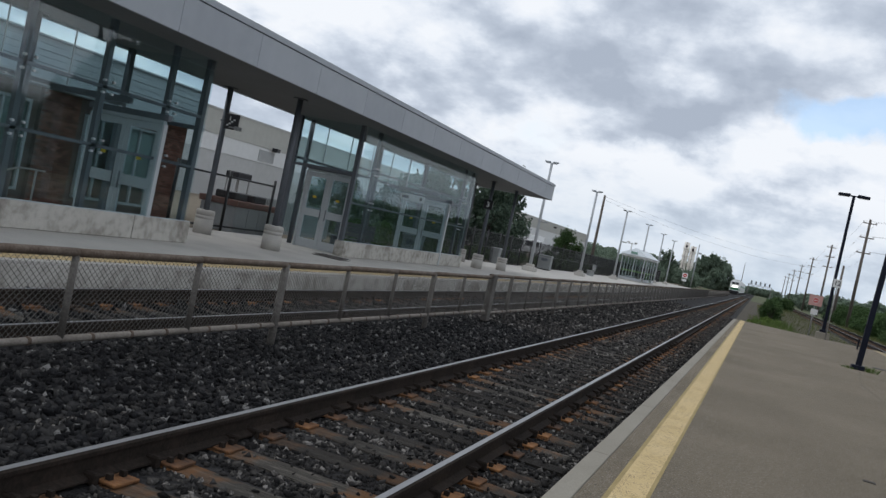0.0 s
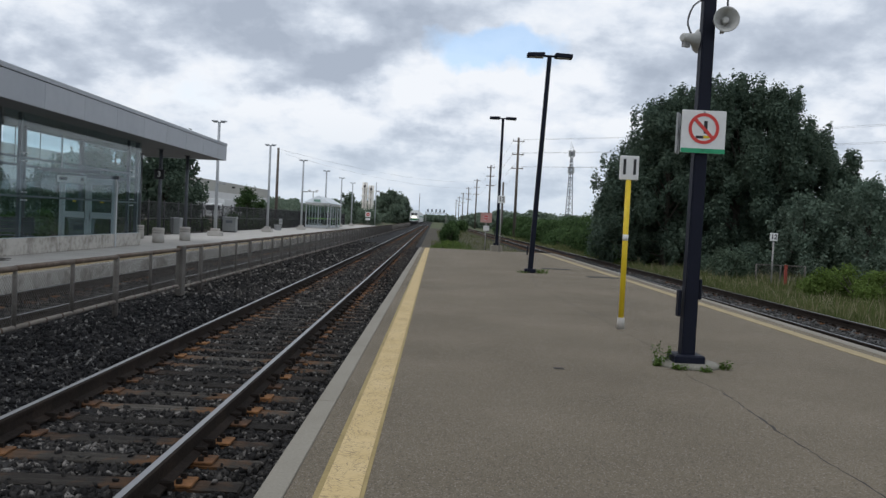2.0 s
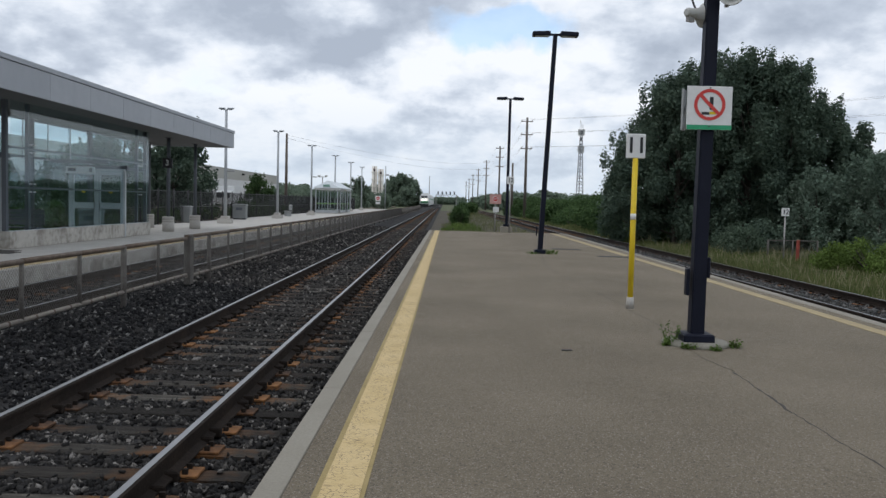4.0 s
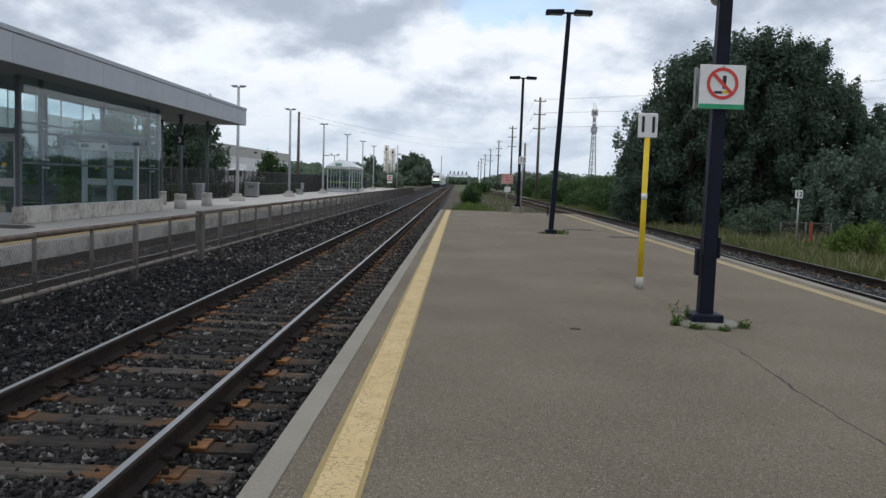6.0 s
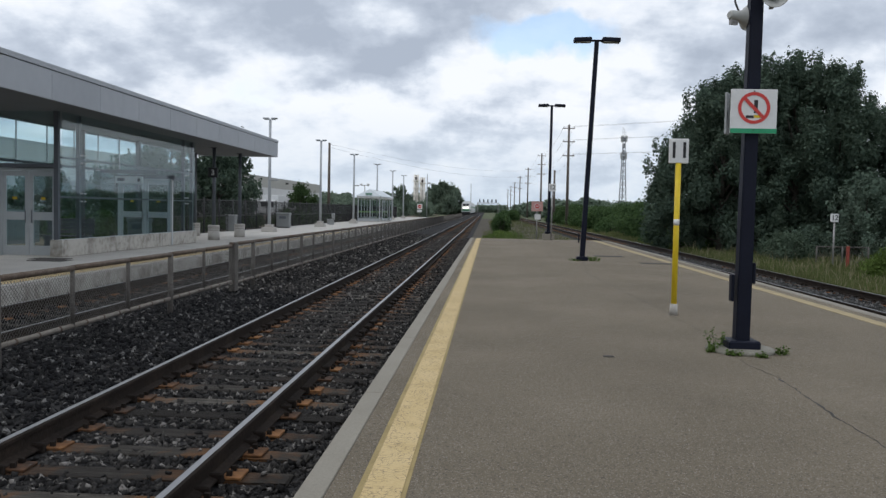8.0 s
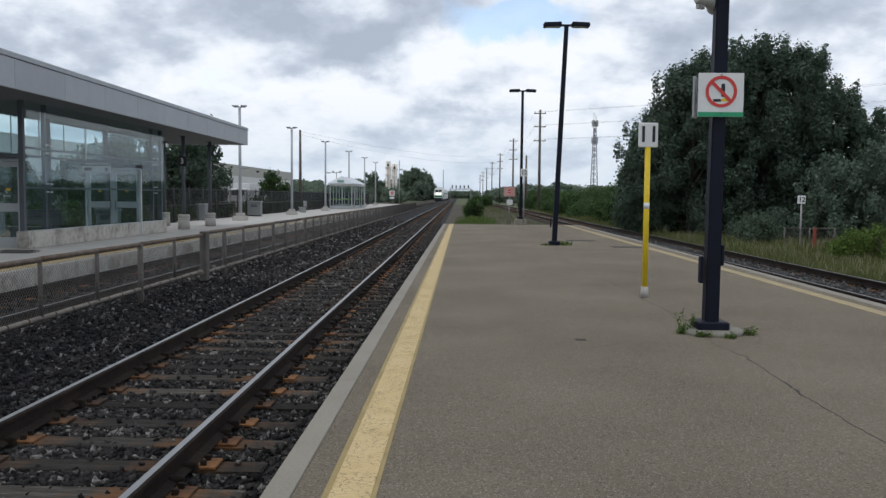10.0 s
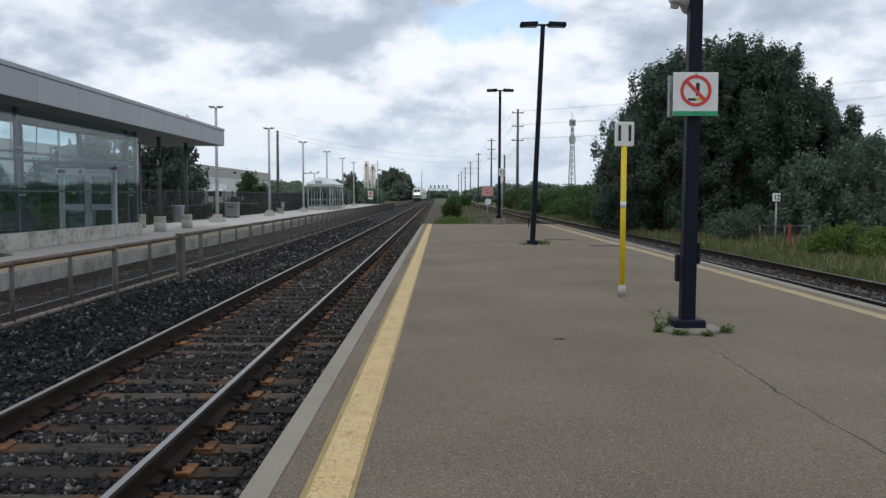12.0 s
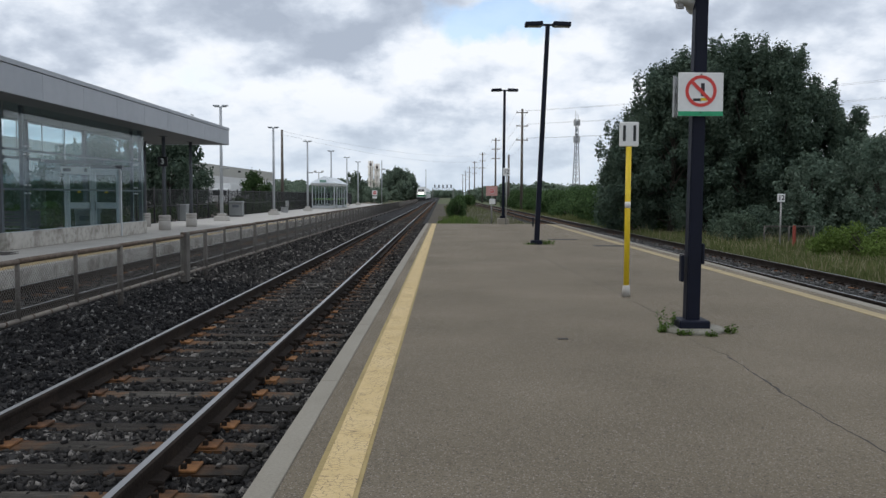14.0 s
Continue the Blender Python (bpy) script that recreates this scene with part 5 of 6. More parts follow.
part("coping", box(-9.15, 0.26, -0.1, 22.52, 4.24, 4.29), PANEL_METAL, st)
part("lower_fascia", box(-9.1, 0.35, -0.1, 22.6, 3.02, 3.248, bevel=0.01), PANEL_METAL, st)
brick_me = mesh_of("brick", box(-0.05, 0.0, 0, 0.2, 0, 0.062, bevel=0.004), BRICK)
for y0, y1 in ((16.4, 17.7), (21.1, 22.2)):
    part("pier_core", box(-0.149, -0.012, y0, y1, 0, 3.05), MORTAR, st)
    rows_n = 40
    for rrow in range(rows_n):
        k = int((y1 - y0) / 0.212)
        for c in range(k):
            y = y0 + 0.01 + c * 0.212 + (0.1 if rrow % 2 and c < k - 1 else 0)
            share("brick", brick_me, st, (0.0, y, 0.01 + rrow * 0.0745))
for y0, y1 in ((12.6, 14.2), (14.4, 16.1), (18.0, 19.3), (19.5, 20.9)):
    w = part("window", box(-0.13, -0.02, y0, y1, 0.25, 0.32), ALU, st, "tall aluminium-framed window")
    part("frame", box(-0.13, -0.02, y0, y1, 2.55, 2.62), ALU, w)
    part("frame", box(-0.13, -0.02, y0, y0 + 0.07, 0.322, 2.548), ALU, w)
    part("frame", box(-0.13, -0.02, y1 - 0.07, y1, 0.322, 2.548), ALU, w)
    part("frame", box(-0.12, -0.03, (y0 + y1) / 2 - 0.03, (y0 + y1) / 2 + 0.03, 0.322, 2.548), ALU, w)
    part("pane", box(-0.09, -0.08, y0 + 0.07, y1 - 0.07, 0.322, 2.548), WINDOW_GLASS, w)
    # added panel that brightens the pane from behind, no real fitting
    part("blind", box(-0.1485, -0.135, y0 + 0.07, y1 - 0.07, 0.9, 2.548), WINDOW_BRIGHT, w, "pale panel added behind the glass for its bright look")

unit = thing("equipment_cabinet", (-16.4, 23.7, -0.12), "low grey equipment cabinet with brown top", "cabinet")
part("body", box(-0.7, 0.7, -1.3, 1.3, 0, 0.86, bevel=0.02), GREY_BOX, unit)
part("top", box(-0.76, 0.76, -1.36, 1.36, 0.862, 1.06, bevel=0.02), RUST_BOX, unit, "brown sheet-metal top")
for i in range(4):
    part("door_panel", box(0.702, 0.715, -1.25 + i * 0.63, -0.66 + i * 0.63, 0.08, 0.8), GREY_BOX, unit)
for y in (-0.7, 0.4):
    part("vent_box", box(-0.4, 0.4, y - 0.35, y + 0.35, 1.062, 1.3, bevel=0.03), BLACK, unit)
gate = thing("equipment_fence", (-15.5, 0, -0.12), "black pipe fence round the equipment", "fence")
for y in (19.0, 21.5, 24.0):
    part("post", tube((0, y, 0), (0, y, 1.95), 0.045), BLACK, gate)
for z in (0.2, 1.75):
    part("rail", tube((0, 19.0, z), (0, 24.0, z), 0.03), BLACK, gate)
share("wire_mesh", mesh_panel(4.9, 1.5, 0.11), gate, (0, 19.05, 0.22))
for x, y in ((-20.2, 24.6), (-20.0, 28.3)):
    ac = thing("dark_roof_unit", (x, y, -0.12), "dark box on a thin steel frame", "equipment", "dark boxes")
    part("body", box(-0.3, 0.3, -0.5, 0.5, 1.75, 2.05, bevel=0.04), BLACK, ac)
    for sx in (-0.25, 0.25):
        for sy in (-0.4, 0.4):
            part("leg", box(sx - 0.02, sx + 0.02, sy - 0.02, sy + 0.02, 0, 1.75), GALV, ac)
pf = thing("picket_fence", (-17.0, 0, -0.12), "grey paling fence beyond the platform", "fence")
PALE = mesh_of("picket", box(-0.012, 0.012, -0.045, 0.045, 0.05, 1.3), GREY_BOX)
for i in range(48):
    share("picket", PALE, pf, (0, 25.0 + i * 0.125, 0))
part("rail", box(-0.04, -0.014, 24.9, 31.0, 0.3, 0.36), GREY_BOX, pf)
part("rail", box(-0.04, -0.014, 24.9, 31.0, 1.0, 1.06), GREY_BOX, pf)

wh = thing("warehouse", (-45, 0, -0.12), "long flat-roofed warehouse with beige and white bands", "building")
part("base_wall", box(-30, 0, 20, 226, 0, 3.9), CLAD_LOW, wh, "grey lower cladding")
part("white_band", box(-30.0, 0.05, 19.95, 226.05, 3.902, 5.35), CLAD_WHITE, wh, "white cladding band")
part("upper_wall", box(-30, 0.1, 19.9, 226.1, 5.352, 7.4), CLAD_TOP, wh, "beige upper cladding")
part("roof_edge", box(-30.1, 0.16, 19.8, 226.2, 7.402, 7.55), CLAD_LOW, wh)
for i in range(9):
    y = 118 + i * 11.5
    d = part("dock_door", box(0.02, 0.09, y, y + 4.2, 0.2, 3.1), DARK, wh, "dark loading door")
    part("door_frame", box(0.0, 0.14, y - 0.2, y + 4.4, 3.102, 3.35), CLAD_WHITE, d)
for y, z in ((68, 5.2), (150, 6.3), (185, 6.5)):
    part("wall_lamp", box(0.11, 0.7, y, y + 0.5, z, z + 0.35), BLACK, wh)
part("logo_plate", box(0.06, 0.09, 66.0, 68.6, 4.05, 5.1), GREY_BOX, wh, "small grey plate")


def truck(y):
    t = thing("parked_truck", (-31, y, -0.12), "white box truck parked by the warehouse", "truck", "parked trucks")
    part("box", box(-1.2, 1.2, -3.2, 2.2, 0.9, 3.2, bevel=0.05), CLAD_WHITE, t)
    cab = box(-1.1, 1.1, -5.0, -3.3, 0.6, 2.5, bevel=0.15)
    part("cab", cab, CLAD_WHITE, t)
    part("windscreen", box(-0.95, 0.95, -5.03, -4.98, 1.5, 2.25), DARK, t)
    for x in (-1.0, 1.0):
        for yy in (-4.2, 1.0):
            part("wheel", tube((x - 0.15, yy, 0.45), (x + 0.15, yy, 0.45), 0.45, sides=16), BLACK, t)
    return t


first = truck(96)
copy_thing(first, pose(-31, 122, -0.12))
copy_thing(first, pose(-30, 150, -0.12))

# ---------------------------------------------------------------- trees, bushes and grass
def tree(x, y, z, height, width, seed, leaf, label, per_area=34, size=0.2, bare=0.16, group="trees beside the track", flat=1.0):
    """A tapered trunk that forks into limbs, each limb carrying uneven clumps of leaf sprays."""
    rng = np.random.default_rng(seed)
    t = thing("tree", (x, y, z), label, "tree", group)
    trunk_top = height * 0.62
    bm = bmesh.new()
    add_tube(bm, (0, 0, -0.1), (0.05, 0.03, trunk_top * 0.5), height * 0.022, height * 0.016, 10)
    add_tube(bm, (0.05, 0.03, trunk_top * 0.5), (0.1, -0.05, trunk_top), height * 0.016, height * 0.008, 10)
    part("trunk", bm, BARK, t)
    blobs = []
    n = int(10 + height * 1.7)
    for i in range(n):
        f = (i + 0.5) / n
        h = height * (bare + (0.93 - bare) * f)
        reach = 0.5 * width * math.sin(math.pi * min(1.0, 0.22 + 0.72 * f)) ** 0.8 * rng.uniform(0.55, 1.0)
        a = i * 2.4 + rng.uniform(-0.4, 0.4)
        end = np.array([reach * math.cos(a), reach * math.sin(a) * flat, h])
        start = (0.05, 0, min(trunk_top, h * 0.62))
        part("limb", tube(start, end, height * 0.007, height * 0.0025, sides=6, caps=False), BARK, t)
        r = width * rng.uniform(0.075, 0.165)
        for k in range(3):
            blobs.append((end + rng.normal(0, r * 0.55, 3), (r * rng.uniform(0.7, 1.1), r * rng.uniform(0.7, 1.1), r * rng.uniform(0.8, 1.35))))
        for k in range(3):
            tip = end + np.array([*rng.normal(0, r * 0.8, 2), r * rng.uniform(0.7, 1.5)])
            blobs.append((tip, (r * 0.32, r * 0.32, r * rng.uniform(0.8, 1.3))))
    for k in range(18):
        a, out = rng.uniform(0, 6.3), rng.uniform(0.5, 0.95) * 0.36 * width
        blobs.append(((out * math.cos(a), out * math.sin(a), height * rng.uniform(0.7, 0.93)), (width * 0.04, width * 0.04, height * rng.uniform(0.06, 0.11))))
    for k in range(5):
        a = rng.uniform(0, 6.3)
        blobs.append(((0.12 * width * math.cos(a), 0.12 * width * math.sin(a), height * rng.uniform(0.84, 0.93)), (width * 0.05, width * 0.05, height * rng.uniform(0.06, 0.1))))
    c, nn, s = blob_leaves(blobs, per_area, size, rng, shell=0.7)
    c += rng.normal(0, width * 0.014, c.shape)
    ob = new("crown", leaf_mesh("crown", c, nn, s, leaf, rng))
    ob.parent = t
    return t


def bush(x, y, z, w, d, h, seed, leaf, label, per_area=60, size=0.12, group="bushes", blobs_n=14):
    rng = np.random.default_rng(seed)
    t = thing("bush", (x, y, z), label, "bush", group)
    blobs = []
    for i in range(blobs_n):
        px, py = rng.uniform(-0.5, 0.5) * w * 0.8, rng.uniform(-0.5, 0.5) * d * 0.8
        top = h * (0.55 + 0.45 * rng.random()) * (1 - 0.35 * (2 * px / w) ** 2)
        r = min(w, d, h) * rng.uniform(0.2, 0.34)
        blobs.append(((px, py, top - r), (r * 1.2, r * 1.2, r)))
        blobs.append(((px * 1.1, py * 1.1, top * 0.45), (r * 1.3, r * 1.3, top * 0.45)))
    stems = bmesh.new()
    for i in range(7):
        a = i * 0.9
        add_tube(stems, (0.05 * math.cos(a), 0.05 * math.sin(a), -0.05), (0.3 * w * math.cos(a), 0.3 * d * math.sin(a), h * 0.6), 0.03, 0.01, 5, caps=False)
    part("stems", stems, BARK, t)
    c, nn, s = blob_leaves(blobs, per_area, size, rng, shell=0.6)
    c[:, 2] = np.maximum(c[:, 2], 0.0)
    ob = new("foliage", leaf_mesh("foliage", c, nn, s, leaf, rng))
    ob.parent = t
    return t


DARK_TREE = "tall dark green poplar in full leaf beside the track"
for i, (x, y, h, w) in enumerate(((9.7, 42.5, 5.5, 3.5), (11.6, 42.0, 8.7, 4.0), (13.3, 42.0, 9.3, 4.5), (15.0, 41.5, 9.9, 4.6), (16.6, 41.0, 9.4, 4.2), (17.9, 40.5, 7.2, 3.5), (19.3, 40.0, 5.8, 3.0), (20.8, 40.0, 4.4, 2.8), (18.2, 44.5, 7.0, 4.0), (12.6, 46.0, 8.8, 5.2), (15.6, 46.0, 9.0, 5.0), (23.2, 41, 2.7, 3.0))):
    tree(x, y, -0.42, h, w, 20 + i, POPLAR, DARK_TREE, per_area=120, size=0.145, bare=0.05)
for i, (x, y, h, w) in enumerate(((16.6, 37.5, 3.6, 2.8), (18.8, 36.0, 4.7, 3.4), (20.4, 34.5, 3.6, 3.0))):
    tree(x, y, -0.42, h, w, 40 + i, SAGE, "silvery green young tree before the dark poplars", per_area=60, size=0.15, bare=0.05)
bush(12.3, 35.0, -0.42, 2.1, 1.7, 1.5, 50, DULL_SAGE, "silvery green bush at the foot of the trees", size=0.10)
bush(14.3, 37.5, -0.42, 3.0, 1.8, 1.6, 51, POPLAR, "dark undergrowth below the poplars", size=0.14)
bush(18.0, 38.0, -0.42, 4.0, 2.0, 2.0, 52, POPLAR, "dark undergrowth below the poplars", size=0.14)
bush(13.3, 25.6, -0.42, 3.0, 2.4, 1.35, 53, VINE, "bright yellow-green bush beside the side track", per_area=170, size=0.08)
bush(15.7, 25.2, -0.42, 3.0, 2.4, 1.45, 54, VINE, "bright yellow-green bush beside the side track", per_area=170, size=0.08)
bush(14.5, 25.6, -0.42, 2.6, 2.2, 1.4, 56, VINE, "bright yellow-green bush beside the side track", per_area=170, size=0.08)
bush(15.6, 22.6, -0.42, 3.0, 2.4, 1.2, 55, VINE, "bright yellow-green bush beside the side track", per_area=170, size=0.08)

# hedge along the far side of the side track
rngh = random.Random(8)
for i in range(17):
    y = 46 + 6.2 * i
    x = 12.3 + rngh.uniform(-0.6, 1.0) + 0.012 * (y - 46)
    bush(x, y, -0.42, rngh.uniform(4.0, 5.5), rngh.uniform(5.5, 7.5), rngh.choice((1.5, 1.9, 2.4, 3.0)) + rngh.uniform(-0.2, 0.3), 60 + i, HEDGE, "dense green hedge bush along the side track", per_area=20, size=0.22, group="hedge bushes", blobs_n=16)
for i in range(9):
    y = 60 + 17 * i
    bush(19 + rngh.uniform(0, 5), y, -0.42, 8, 9, rngh.uniform(3.0, 4.4), 90 + i, HEDGE, "dense dark green thicket behind the hedge", per_area=9, size=0.36, group="hedge bushes", blobs_n=14)
# past the platform's end
bush(1.35, 72, -0.42, 1.3, 2.6, 1.85, 110, HEDGE, "round dark bush between the tracks", per_area=40, size=0.16)
bush(1.5, 80, -0.42, 1.3, 2.6, 2.0, 111, HEDGE, "round dark bush between the tracks", per_area=34, size=0.16)
bush(1.2, 60, -0.42, 1.5, 2.0, 0.55, 112, VINE, "low yellow-green weeds past the platform end", per_area=60, size=0.12)
bush(0.4, 55, -0.42, 1.2, 2.0, 0.42, 113, VINE, "low yellow-green weeds past the platform end", per_area=60, size=0.1)
bush(4.4, 150, -0.42, 3, 9, 2.6, 114, HEDGE, "dark bush between the tracks", per_area=14, size=0.3)
bush(4.4, 190, -0.42, 3, 9, 2.8, 115, HAZY_LEAF, "dark bush between the tracks", per_area=14, size=0.3)

# trees behind the far platform
for i, (x, y, h, w) in enumerate(((-19.5, 47, 4.3, 4.0), (-20.5, 53, 6.4, 4.8), (-18.4, 59, 6.6, 4.2), (-17.6, 54, 5.4, 3.6), (-18.5, 41, 3.5, 3.4), (-19.5, 36, 3.0, 3.2))):
    tree(x, y, -0.12, h, w, 120 + i, POPLAR, "leafy tree behind the black fence", per_area=34, size=0.22, bare=0.1)
tree(-21.0, 94, -0.12, 3.9, 3.0, 131, HEDGE, "small round-headed tree by the warehouse yard", per_area=30, size=0.22, bare=0.3)
for i in range(13):
    y = 36 + 6.5 * i
    bush(-17.0 + rngh.uniform(-0.8, 0.5), y, -0.12, 2.6, 6, rngh.uniform(1.1, 1.7), 140 + i, HEDGE, "dark hedge behind the black fence", per_area=20, size=0.2, group="yard hedges", blobs_n=12)
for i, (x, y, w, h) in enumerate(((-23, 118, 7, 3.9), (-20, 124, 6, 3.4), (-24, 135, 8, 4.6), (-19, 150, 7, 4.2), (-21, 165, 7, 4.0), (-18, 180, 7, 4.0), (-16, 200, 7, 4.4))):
    bush(x, y, -0.42, w, 9, h, 170 + i, HAZY_LEAF, "far green thicket beyond the far platform", per_area=9, size=0.4, group="far thickets", blobs_n=14)
tree(-17.2, 168, -0.42, 6.4, 3.6, 180, HAZY_LEAF, "narrow dark tree beyond the far platform", per_area=20, size=0.35, group="far trees")
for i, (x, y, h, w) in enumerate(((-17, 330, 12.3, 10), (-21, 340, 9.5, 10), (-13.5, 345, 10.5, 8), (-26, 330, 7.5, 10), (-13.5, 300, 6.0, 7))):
    tree(x, y, -0.42, h, w, 190 + i, HAZY_LEAF, "broad far tree beside the main tracks", per_area=7, size=0.75, group="far trees", bare=0.02)


def woods(name, count, x0, x1, y0, y1, h0, h1, seed, label):
    """Far woods: many rough crowns in one piece."""
    rng = np.random.default_rng(seed)
    blobs = []
    for i in range(count):
        x, y, h = rng.uniform(x0, x1), rng.uniform(y0, y1), rng.uniform(h0, h1)
        w = h * rng.uniform(0.5, 0.9)
        blobs.append(((x, y, -0.42 + h * 0.5), (w, w, h * 0.5)))
        blobs.append(((x + rng.normal(0, w * 0.4), y, -0.42 + h * 0.72), (w * 0.5, w * 0.5, h * 0.3)))
    c, nn, s = blob_leaves(blobs, 2.2, 1.3, rng, shell=0.4)
    return tagged(new(name, leaf_mesh(name, c, nn, s, HAZY_LEAF, rng)), label, "woods", kind="stuff")


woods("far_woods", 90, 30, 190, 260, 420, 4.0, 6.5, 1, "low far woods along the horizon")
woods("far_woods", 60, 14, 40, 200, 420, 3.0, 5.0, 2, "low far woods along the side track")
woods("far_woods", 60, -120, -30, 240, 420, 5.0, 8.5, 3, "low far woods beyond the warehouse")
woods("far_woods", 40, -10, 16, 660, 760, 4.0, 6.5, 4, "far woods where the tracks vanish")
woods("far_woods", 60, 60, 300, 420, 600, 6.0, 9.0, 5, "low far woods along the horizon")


def grass(label, n, x0, x1, y0, y1, h, seed, mat=GRASS, z=-0.42, thin=1.0):
    rng = np.random.default_rng(seed)
    x, y = rng.uniform(x0, x1, n), y0 + (y1 - y0) * rng.random(n) ** thin
    patch = 0.55 + 0.45 * np.sin(x * 1.9 + 3 * np.sin(y * 0.7)) * np.cos(y * 0.9 + x)
    patch *= 0.6 + 0.4 * np.sin(x * 5.3 + 2 * np.sin(y * 2.1)) * np.cos(y * 3.7 - x * 2)
    hh = h * rng.uniform(0.35, 1.15, n) * (0.3 + 1.0 * patch)
    a = rng.uniform(0, 2 * math.pi, n)
    across = np.stack([np.cos(a), np.sin(a), np.zeros(n)], 1) * rng.uniform(0.005, 0.013, (n, 1))
    base = np.stack([x, y, np.full(n, z)], 1)
    bend = np.stack([rng.normal(0, 0.28, n), rng.normal(0, 0.28, n), np.ones(n)], 1) * hh[:, None]
    mid = base + bend * np.array([0.35, 0.35, 0.6])
    verts = np.stack([base - across, base + across, mid + across * 0.7, mid - across * 0.7, base + bend], 1).reshape(-1, 3)
    k = 5 * np.arange(n)[:, None]
    faces = np.concatenate([k + np.array([[0, 1, 2]]), k + np.array([[0, 2, 3]]), k + np.array([[3, 2, 4]])], 1).reshape(-1, 3)
    return tagged(new("grass", raw_mesh("grass", verts, faces, mat)), label, "grass", kind="stuff")


grass("tall mixed grass and weeds beside the side track", 95000, 9.0, 17, 11, 44, 0.40, 1, thin=1.2)
STRAW = leaf_material("dry_stalks", [(0.20, 0.18, 0.10), (0.32, 0.29, 0.18), (0.42, 0.39, 0.28)])
grass("green leafy weeds in the grass", 22000, 9.1, 17, 12, 44, 0.34, 7, WEED, thin=1.2)
grass("dry pale stalks in the grass", 5000, 9.1, 16, 12, 44, 0.62, 8, STRAW, thin=1.2)
grass("tall mixed grass along the side track", 14000, 9.0, 12.5, 44, 110, 0.45, 2)
grass("dry weeds past the platform's end", 4200, -0.2, 6.0, END + 0.3, 75, 0.34, 3)
grass("low weeds between the tracks", 4500, 0.5, 6.0, 75, 150, 0.6, 4)
grass("green weeds past the platform's end", 1000, 0.2, 2.6, 50, 64, 0.7, 5, WEED)

# ---------------------------------------------------------------- chain-link bit, stakes
cf = thing("chain_fence", (12.45, 32, -0.42), "short low galvanised chain-link fence in the grass", "fence")
for x in (0, 0.95, 1.9):
    part("post", tube((x, 0, 0), (x, 0, 0.82), 0.03), FENCE_STEEL, cf)
part("rail", tube((0, 0, 0.8), (1.9, 0, 0.8), 0.022), FENCE_STEEL, cf)
w = share("wire_mesh", mesh_panel(1.9, 0.75, 0.07), cf, (0, 0, 0.05), -90)
stake = thing("marker_stake", (12.75, 30, -0.42), "weathered red marker stake in the grass", "marker")
part("stake", box(-0.05, 0.05, -0.04, 0.04, 0, 0.9, bevel=0.01), material("faded_red_paint", [(0.22, 0.045, 0.03), (0.32, 0.07, 0.05)], 0.8, bump=0.2), stake)
stake = thing("marker_stake", (11.2, 60, -0.42), "small orange marker post beside the track", "marker")
part("stake", tube((0, 0, 0), (0, 0, 0.85), 0.06), material("orange_plastic", [(0.5, 0.2, 0.03), (0.6, 0.26, 0.04)], 0.6, bump=0.05), stake)

# ---------------------------------------------------------------- poles and wires
def utility_pole(x, y, h, arms, label, base=-0.42):
    p = thing("utility_pole", (x, y, base), label, "utility pole", "utility poles")
    part("pole", tube((0, 0, 0), (0, 0, h), 0.22, 0.14, sides=10), WOOD, p)
    for z in arms:
        arm = part("crossarm", box(-0.8, 0.8, -0.06, 0.06, z - 0.06, z + 0.06), WOOD, p)
        for x in (-0.7, 0.7):
            part("insulator", tube((x, 0, z + 0.06), (x, 0, z + 0.26), 0.06, 0.04, sides=8), GREY_BOX, arm)
    return p


ARMS = (13.2, 11.4, 9.5)
for i in range(7):
    utility_pole(11 + 0.15 * i, 114 + 57 * i, 13.7, ARMS, "tall wooden utility pole with crossarms")
utility_pole(11.0, 136, 8.6, (), "plain wooden pole beside the side track")
utility_pole(-20.3, 107, 10.2, (), "dark wooden utility pole behind the black fence")
mast = thing("signal_mast", (-12.6, 178, -0.42), "thin grey steel mast past the far platform", "mast")
part("pole", tube((0, 0, 0), (0, 0, 9.3), 0.13, 0.10, sides=10), LAMP_GREY, mast)
part("lamp_box", box(0.1, 0.8, -0.12, 0.12, 7.3, 7.6, bevel=0.03), LAMP_GREY, mast)
post = thing("red_notice_sign", (-11.5, 145, -0.004), "small red and white notice on a post at the platform end", "sign")
part("post", tube((0, 0, 0), (0, 0, 2.3), 0.04), GALV, post)
part("plate", box(-0.45, 0.45, -0.07, -0.045, 1.5, 2.35), WHITE, post)
part("red_disc", ring_bm(0.01, 0.3, 1.93), RED, post).matrix_basis = pose(0, -0.074, 0)
part("white_bar", box(-0.2, 0.2, -0.084, -0.078, 1.88, 1.98), WHITE, post)
part("lower_plate", box(-0.4, 0.4, -0.07, -0.045, 0.95, 1.3), WHITE, post, "small white plate")
utility_pole(-9.0, 500, 17.5, (), "far pole with lamp beside the tracks")


def wires(pts_list, label, r=0.009):
    w = thing("overhead_wires", pts_list[0][0], label, "cable", "overhead wires")
    o = Vector(pts_list[0][0])
    for a, b, sag in pts_list:
        a, b = Vector(a) - o, Vector(b) - o
        pts = [a.lerp(b, i / 16) - Vector((0, 0, sag * 4 * (i / 16) * (1 - i / 16))) for i in range(17)]
        part("wire", add_sweep(bmesh.new(), pts, r, 4), WIRE_MAT, w)
    return w


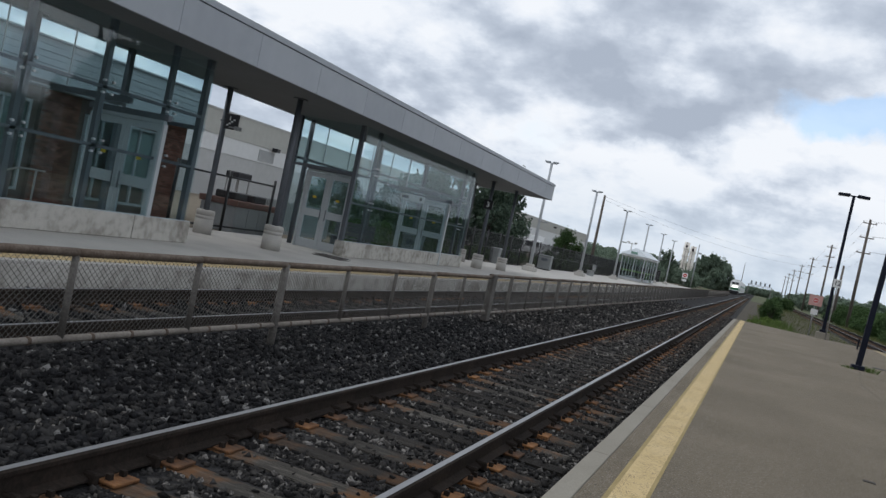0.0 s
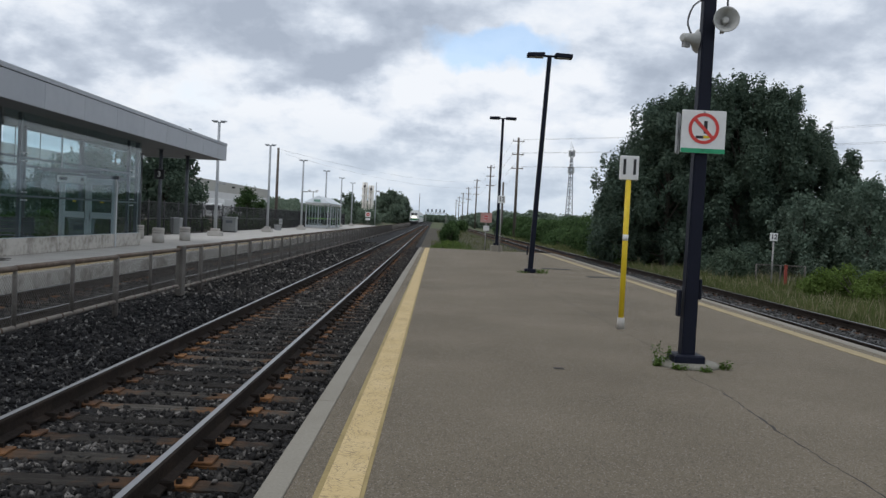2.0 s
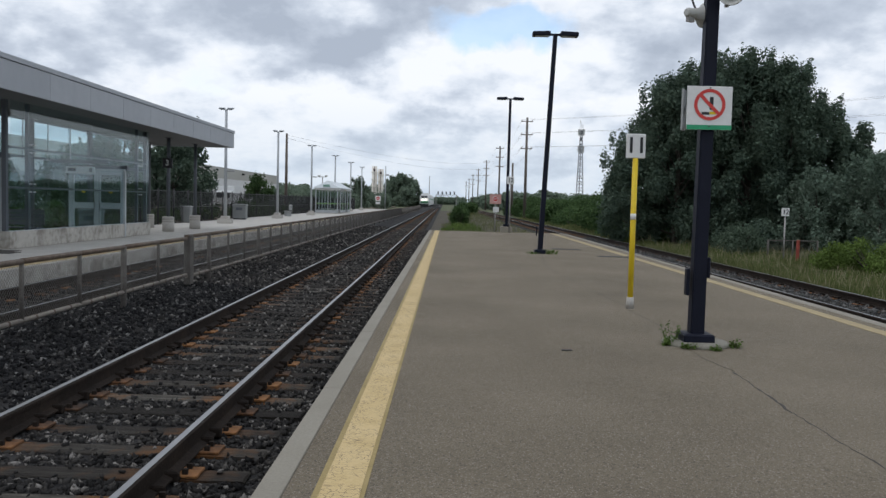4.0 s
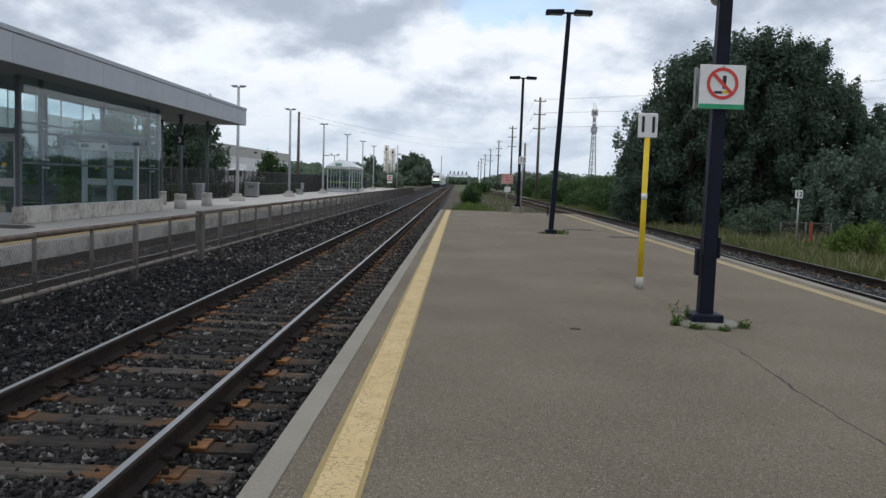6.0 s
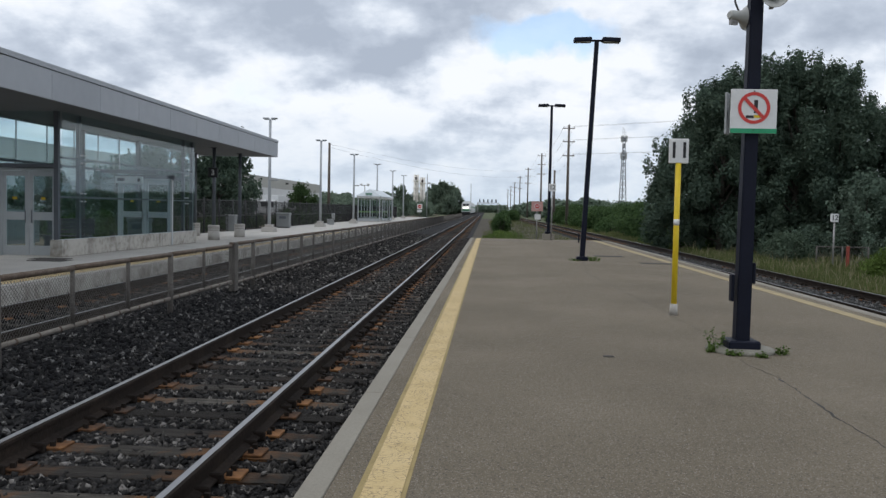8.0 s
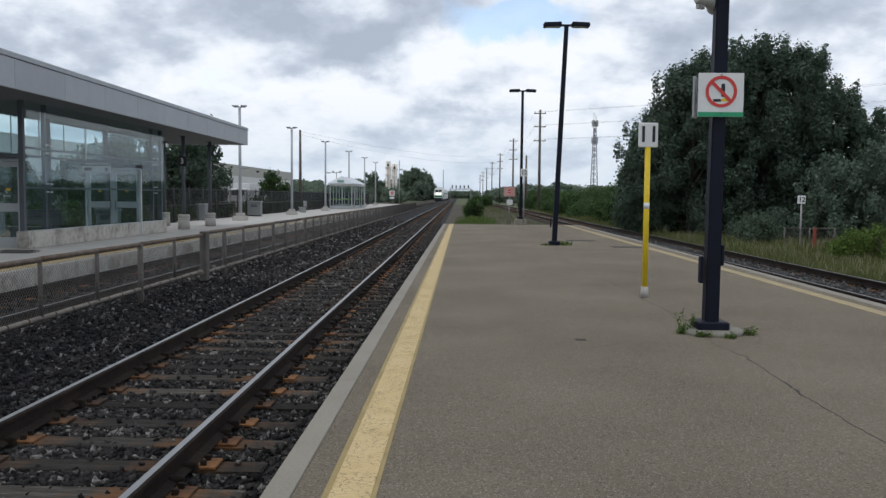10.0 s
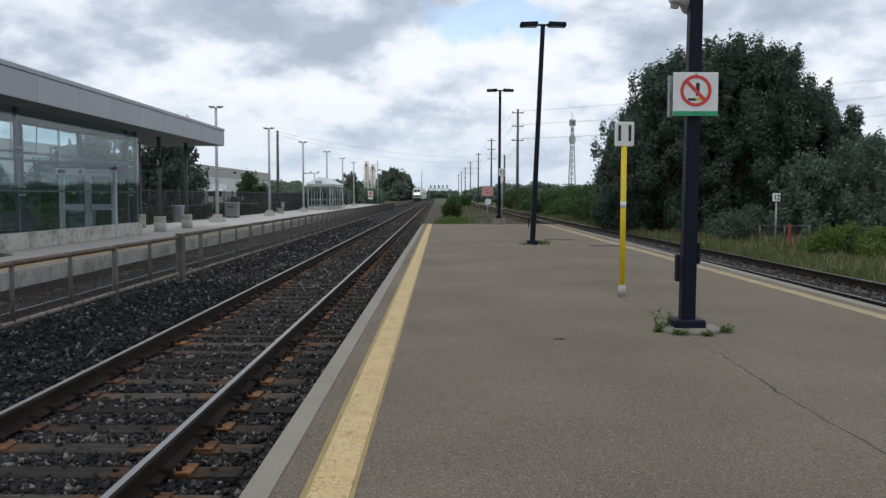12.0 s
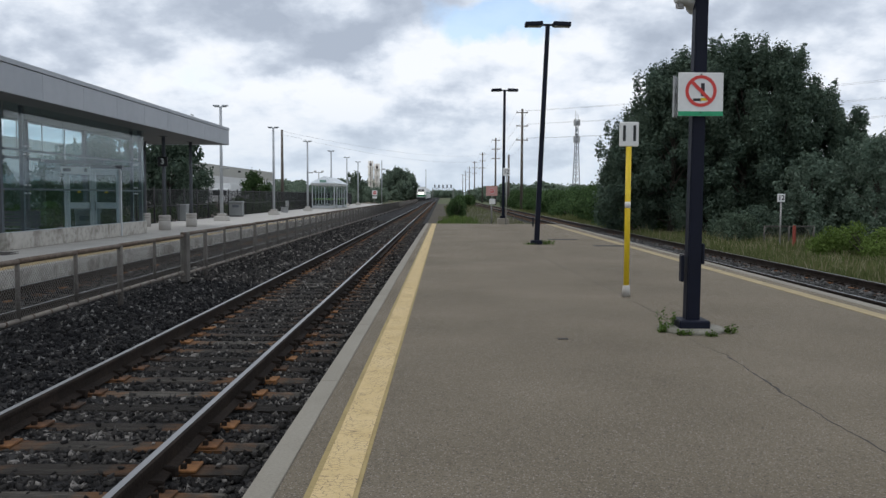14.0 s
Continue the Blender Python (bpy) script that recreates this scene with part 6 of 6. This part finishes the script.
for z in ARMS:
    wires([((11 + s, 114, z - 0.2), (62 + s, 74, z + 1.4), 0.6) for s in (-0.7, 0.7)] + [((62 + s, 74, z + 1.4), (150 + s, 10, z), 0.5) for s in (-0.7, 0.7)], "thin power wires spanning over the tree tops")
    for i in range(3):
        wires([((11 + 0.15 * i + s, 114 + 57 * i, z - 0.2), (11.15 + 0.15 * i + s, 171 + 57 * i, z - 0.2), 1.2) for s in (-0.7, 0.7)], "thin power wires along the side track")
utility_pole(62, 74, 15.0, (14.7, 12.9, 11.0), "tall wooden utility pole with crossarms")
wires([((-20.3, 107, 9.6), (9.8, 228, 12.4), 1.2), ((-20.3, 107, 9.2), (9.8, 228, 10.8), 1.4)], "thin wires crossing high over the tracks", 0.010)


# cell tower
tower = thing("cell_tower", (48.5, 300, -0.42), "far lattice cell tower with antenna panels", "tower")
H = 29.0
for i in range(3):
    a0 = 2 * math.pi * i / 3 + 0.3
    part("leg", tube((1.7 * math.cos(a0), 1.7 * math.sin(a0), 0), (0.4 * math.cos(a0), 0.4 * math.sin(a0), H), 0.15, 0.1, sides=6), STEEL, tower)
for k in range(13):
    for i in range(3):
        a0, a1 = 2 * math.pi * i / 3 + 0.3, 2 * math.pi * (i + 1) / 3 + 0.3
        r0, r1 = 1.7 - 1.3 * k / 13, 1.7 - 1.3 * (k + 1) / 13
        z0, z1 = H * k / 13, H * (k + 1) / 13
        for b0, b1 in ((a0, a1), (a1, a0)):
            part("strut", tube((r0 * math.cos(b0), r0 * math.sin(b0), z0), (r1 * math.cos(b1), r1 * math.sin(b1), z1), 0.06, sides=4, caps=False), STEEL, tower)
for z in (21.0, 27.0):
    for i in range(6):
        a = 2 * math.pi * i / 6
        part("antenna", box(-0.15, 0.15, -0.1, 0.1, z, z + 2.3), GREY_BOX, tower).matrix_basis = pose(1.0 * math.cos(a), 1.0 * math.sin(a), 0)
for i in range(3):
    part("whip", tube((0.5 * i - 0.5, 0, H), (0.5 * i - 0.5, 0, H + 3.4 - i * 0.8), 0.06, sides=5), GALV, tower)

# silos, signal bridge and the train far down the line
for x, h, r in ((-25.2, 14.2, 0.95), (-22.9, 13.2, 1.0)):
    s = thing("silo_tower", (x, 300, -0.42), "far pale industrial tower with platforms", "tower", "silo towers")
    part("shaft", tube((0, 0, 0), (0, 0, h), r, sides=14), SILO, s)
    for k in range(4):
        part("platform_ring", tube((0, 0, h * (0.3 + 0.18 * k)), (0, 0, h * (0.3 + 0.18 * k) + 0.25), r * 1.35, sides=14), SILO, s)
    part("ladder", box(-0.06, 0.06, -r - 0.25, -r - 0.05, 0, h), RUST_BOX, s)
    part("hood", box(-0.35, 0.35, -r - 0.1, 0, h - 1.8, h - 0.9), DARK, s)
br = thing("signal_bridge", (1.5, 620, -0.42), "far steel signal bridge across the tracks", "signal bridge")
for x in (-7.6, 7.6):
    part("leg", box(x - 0.25, x + 0.25, -0.3, 0.3, 0, 7.6), GALV, br)
part("span", box(-7.6, 7.6, -0.3, 0.3, 6.7, 7.0), GALV, br)
part("span", box(-7.6, 7.6, -0.3, 0.3, 7.6, 7.8), GALV, br)
for i in range(5):
    part("signal_head", box(-0.45, 0.45, -0.3, 0.3, 7.8, 10.0), BLACK, br).matrix_basis = pose(-6 + 3.0 * i, 0, 0)

tr = thing("commuter_train", (-6.765, 285, TOP), "white and green commuter locomotive with lit headlights", "train")
nose = bmesh.new()
add_prism(nose, [(-1.45, 1.0), (1.45, 1.0), (1.5, 3.2), (1.25, 4.1), (0.8, 4.5), (-0.8, 4.5), (-1.25, 4.1), (-1.5, 3.2)], 0, 17)
for v in nose.verts:
    if v.co.y < 0.1:
        v.co.y += max(0, v.co.z - 2.2) * 0.55
part("body", nose, TRAIN_WHITE, tr)
part("green_band", box(-1.3, 1.3, -0.04, 0.0, 1.25, 1.9), TRAIN_GREEN, tr)
part("green_band", box(-1.53, 1.53, 1.2, 16.9, 1.2, 1.9), TRAIN_GREEN, tr)
part("underframe", box(-1.3, 1.3, 0.3, 16.5, 0.0, 0.998), BLACK, tr)
part("pilot", box(-1.35, 1.35, -0.3, 0.3, 0.15, 1.05, bevel=0.05), BLACK, tr)
for s in (-1, 1):
    x0, x1 = sorted((s * 0.1, s * 1.05))
    part("windscreen", box(x0, x1, 0.55, 0.75, 3.0, 3.75), DARK, tr)
    lamp = part("headlight", tube((s * 0.45, -0.12, 2.35), (s * 0.45, 0.05, 2.35), 0.15, sides=14), LAMP_GLOW, tr)
for i in range(5):
    c = thing("train_coach", (-6.765, 303 + 26 * i, TOP), "white and green double-deck commuter coach", "train", "coaches")
    part("body", add_prism(bmesh.new(), [(-1.4, 0.5), (1.4, 0.5), (1.48, 2.4), (1.3, 4.4), (0.9, 4.8), (-0.9, 4.8), (-1.3, 4.4), (-1.48, 2.4)], 0, 25), TRAIN_WHITE, c)
    part("green_band", box(-1.5, 1.5, 0.2, 24.8, 2.5, 3.0), TRAIN_GREEN, c)
    for y in (4, 21):
        part("bogie", box(-1.2, 1.2, y - 1.6, y + 1.6, 0.0, 0.498), BLACK, c)
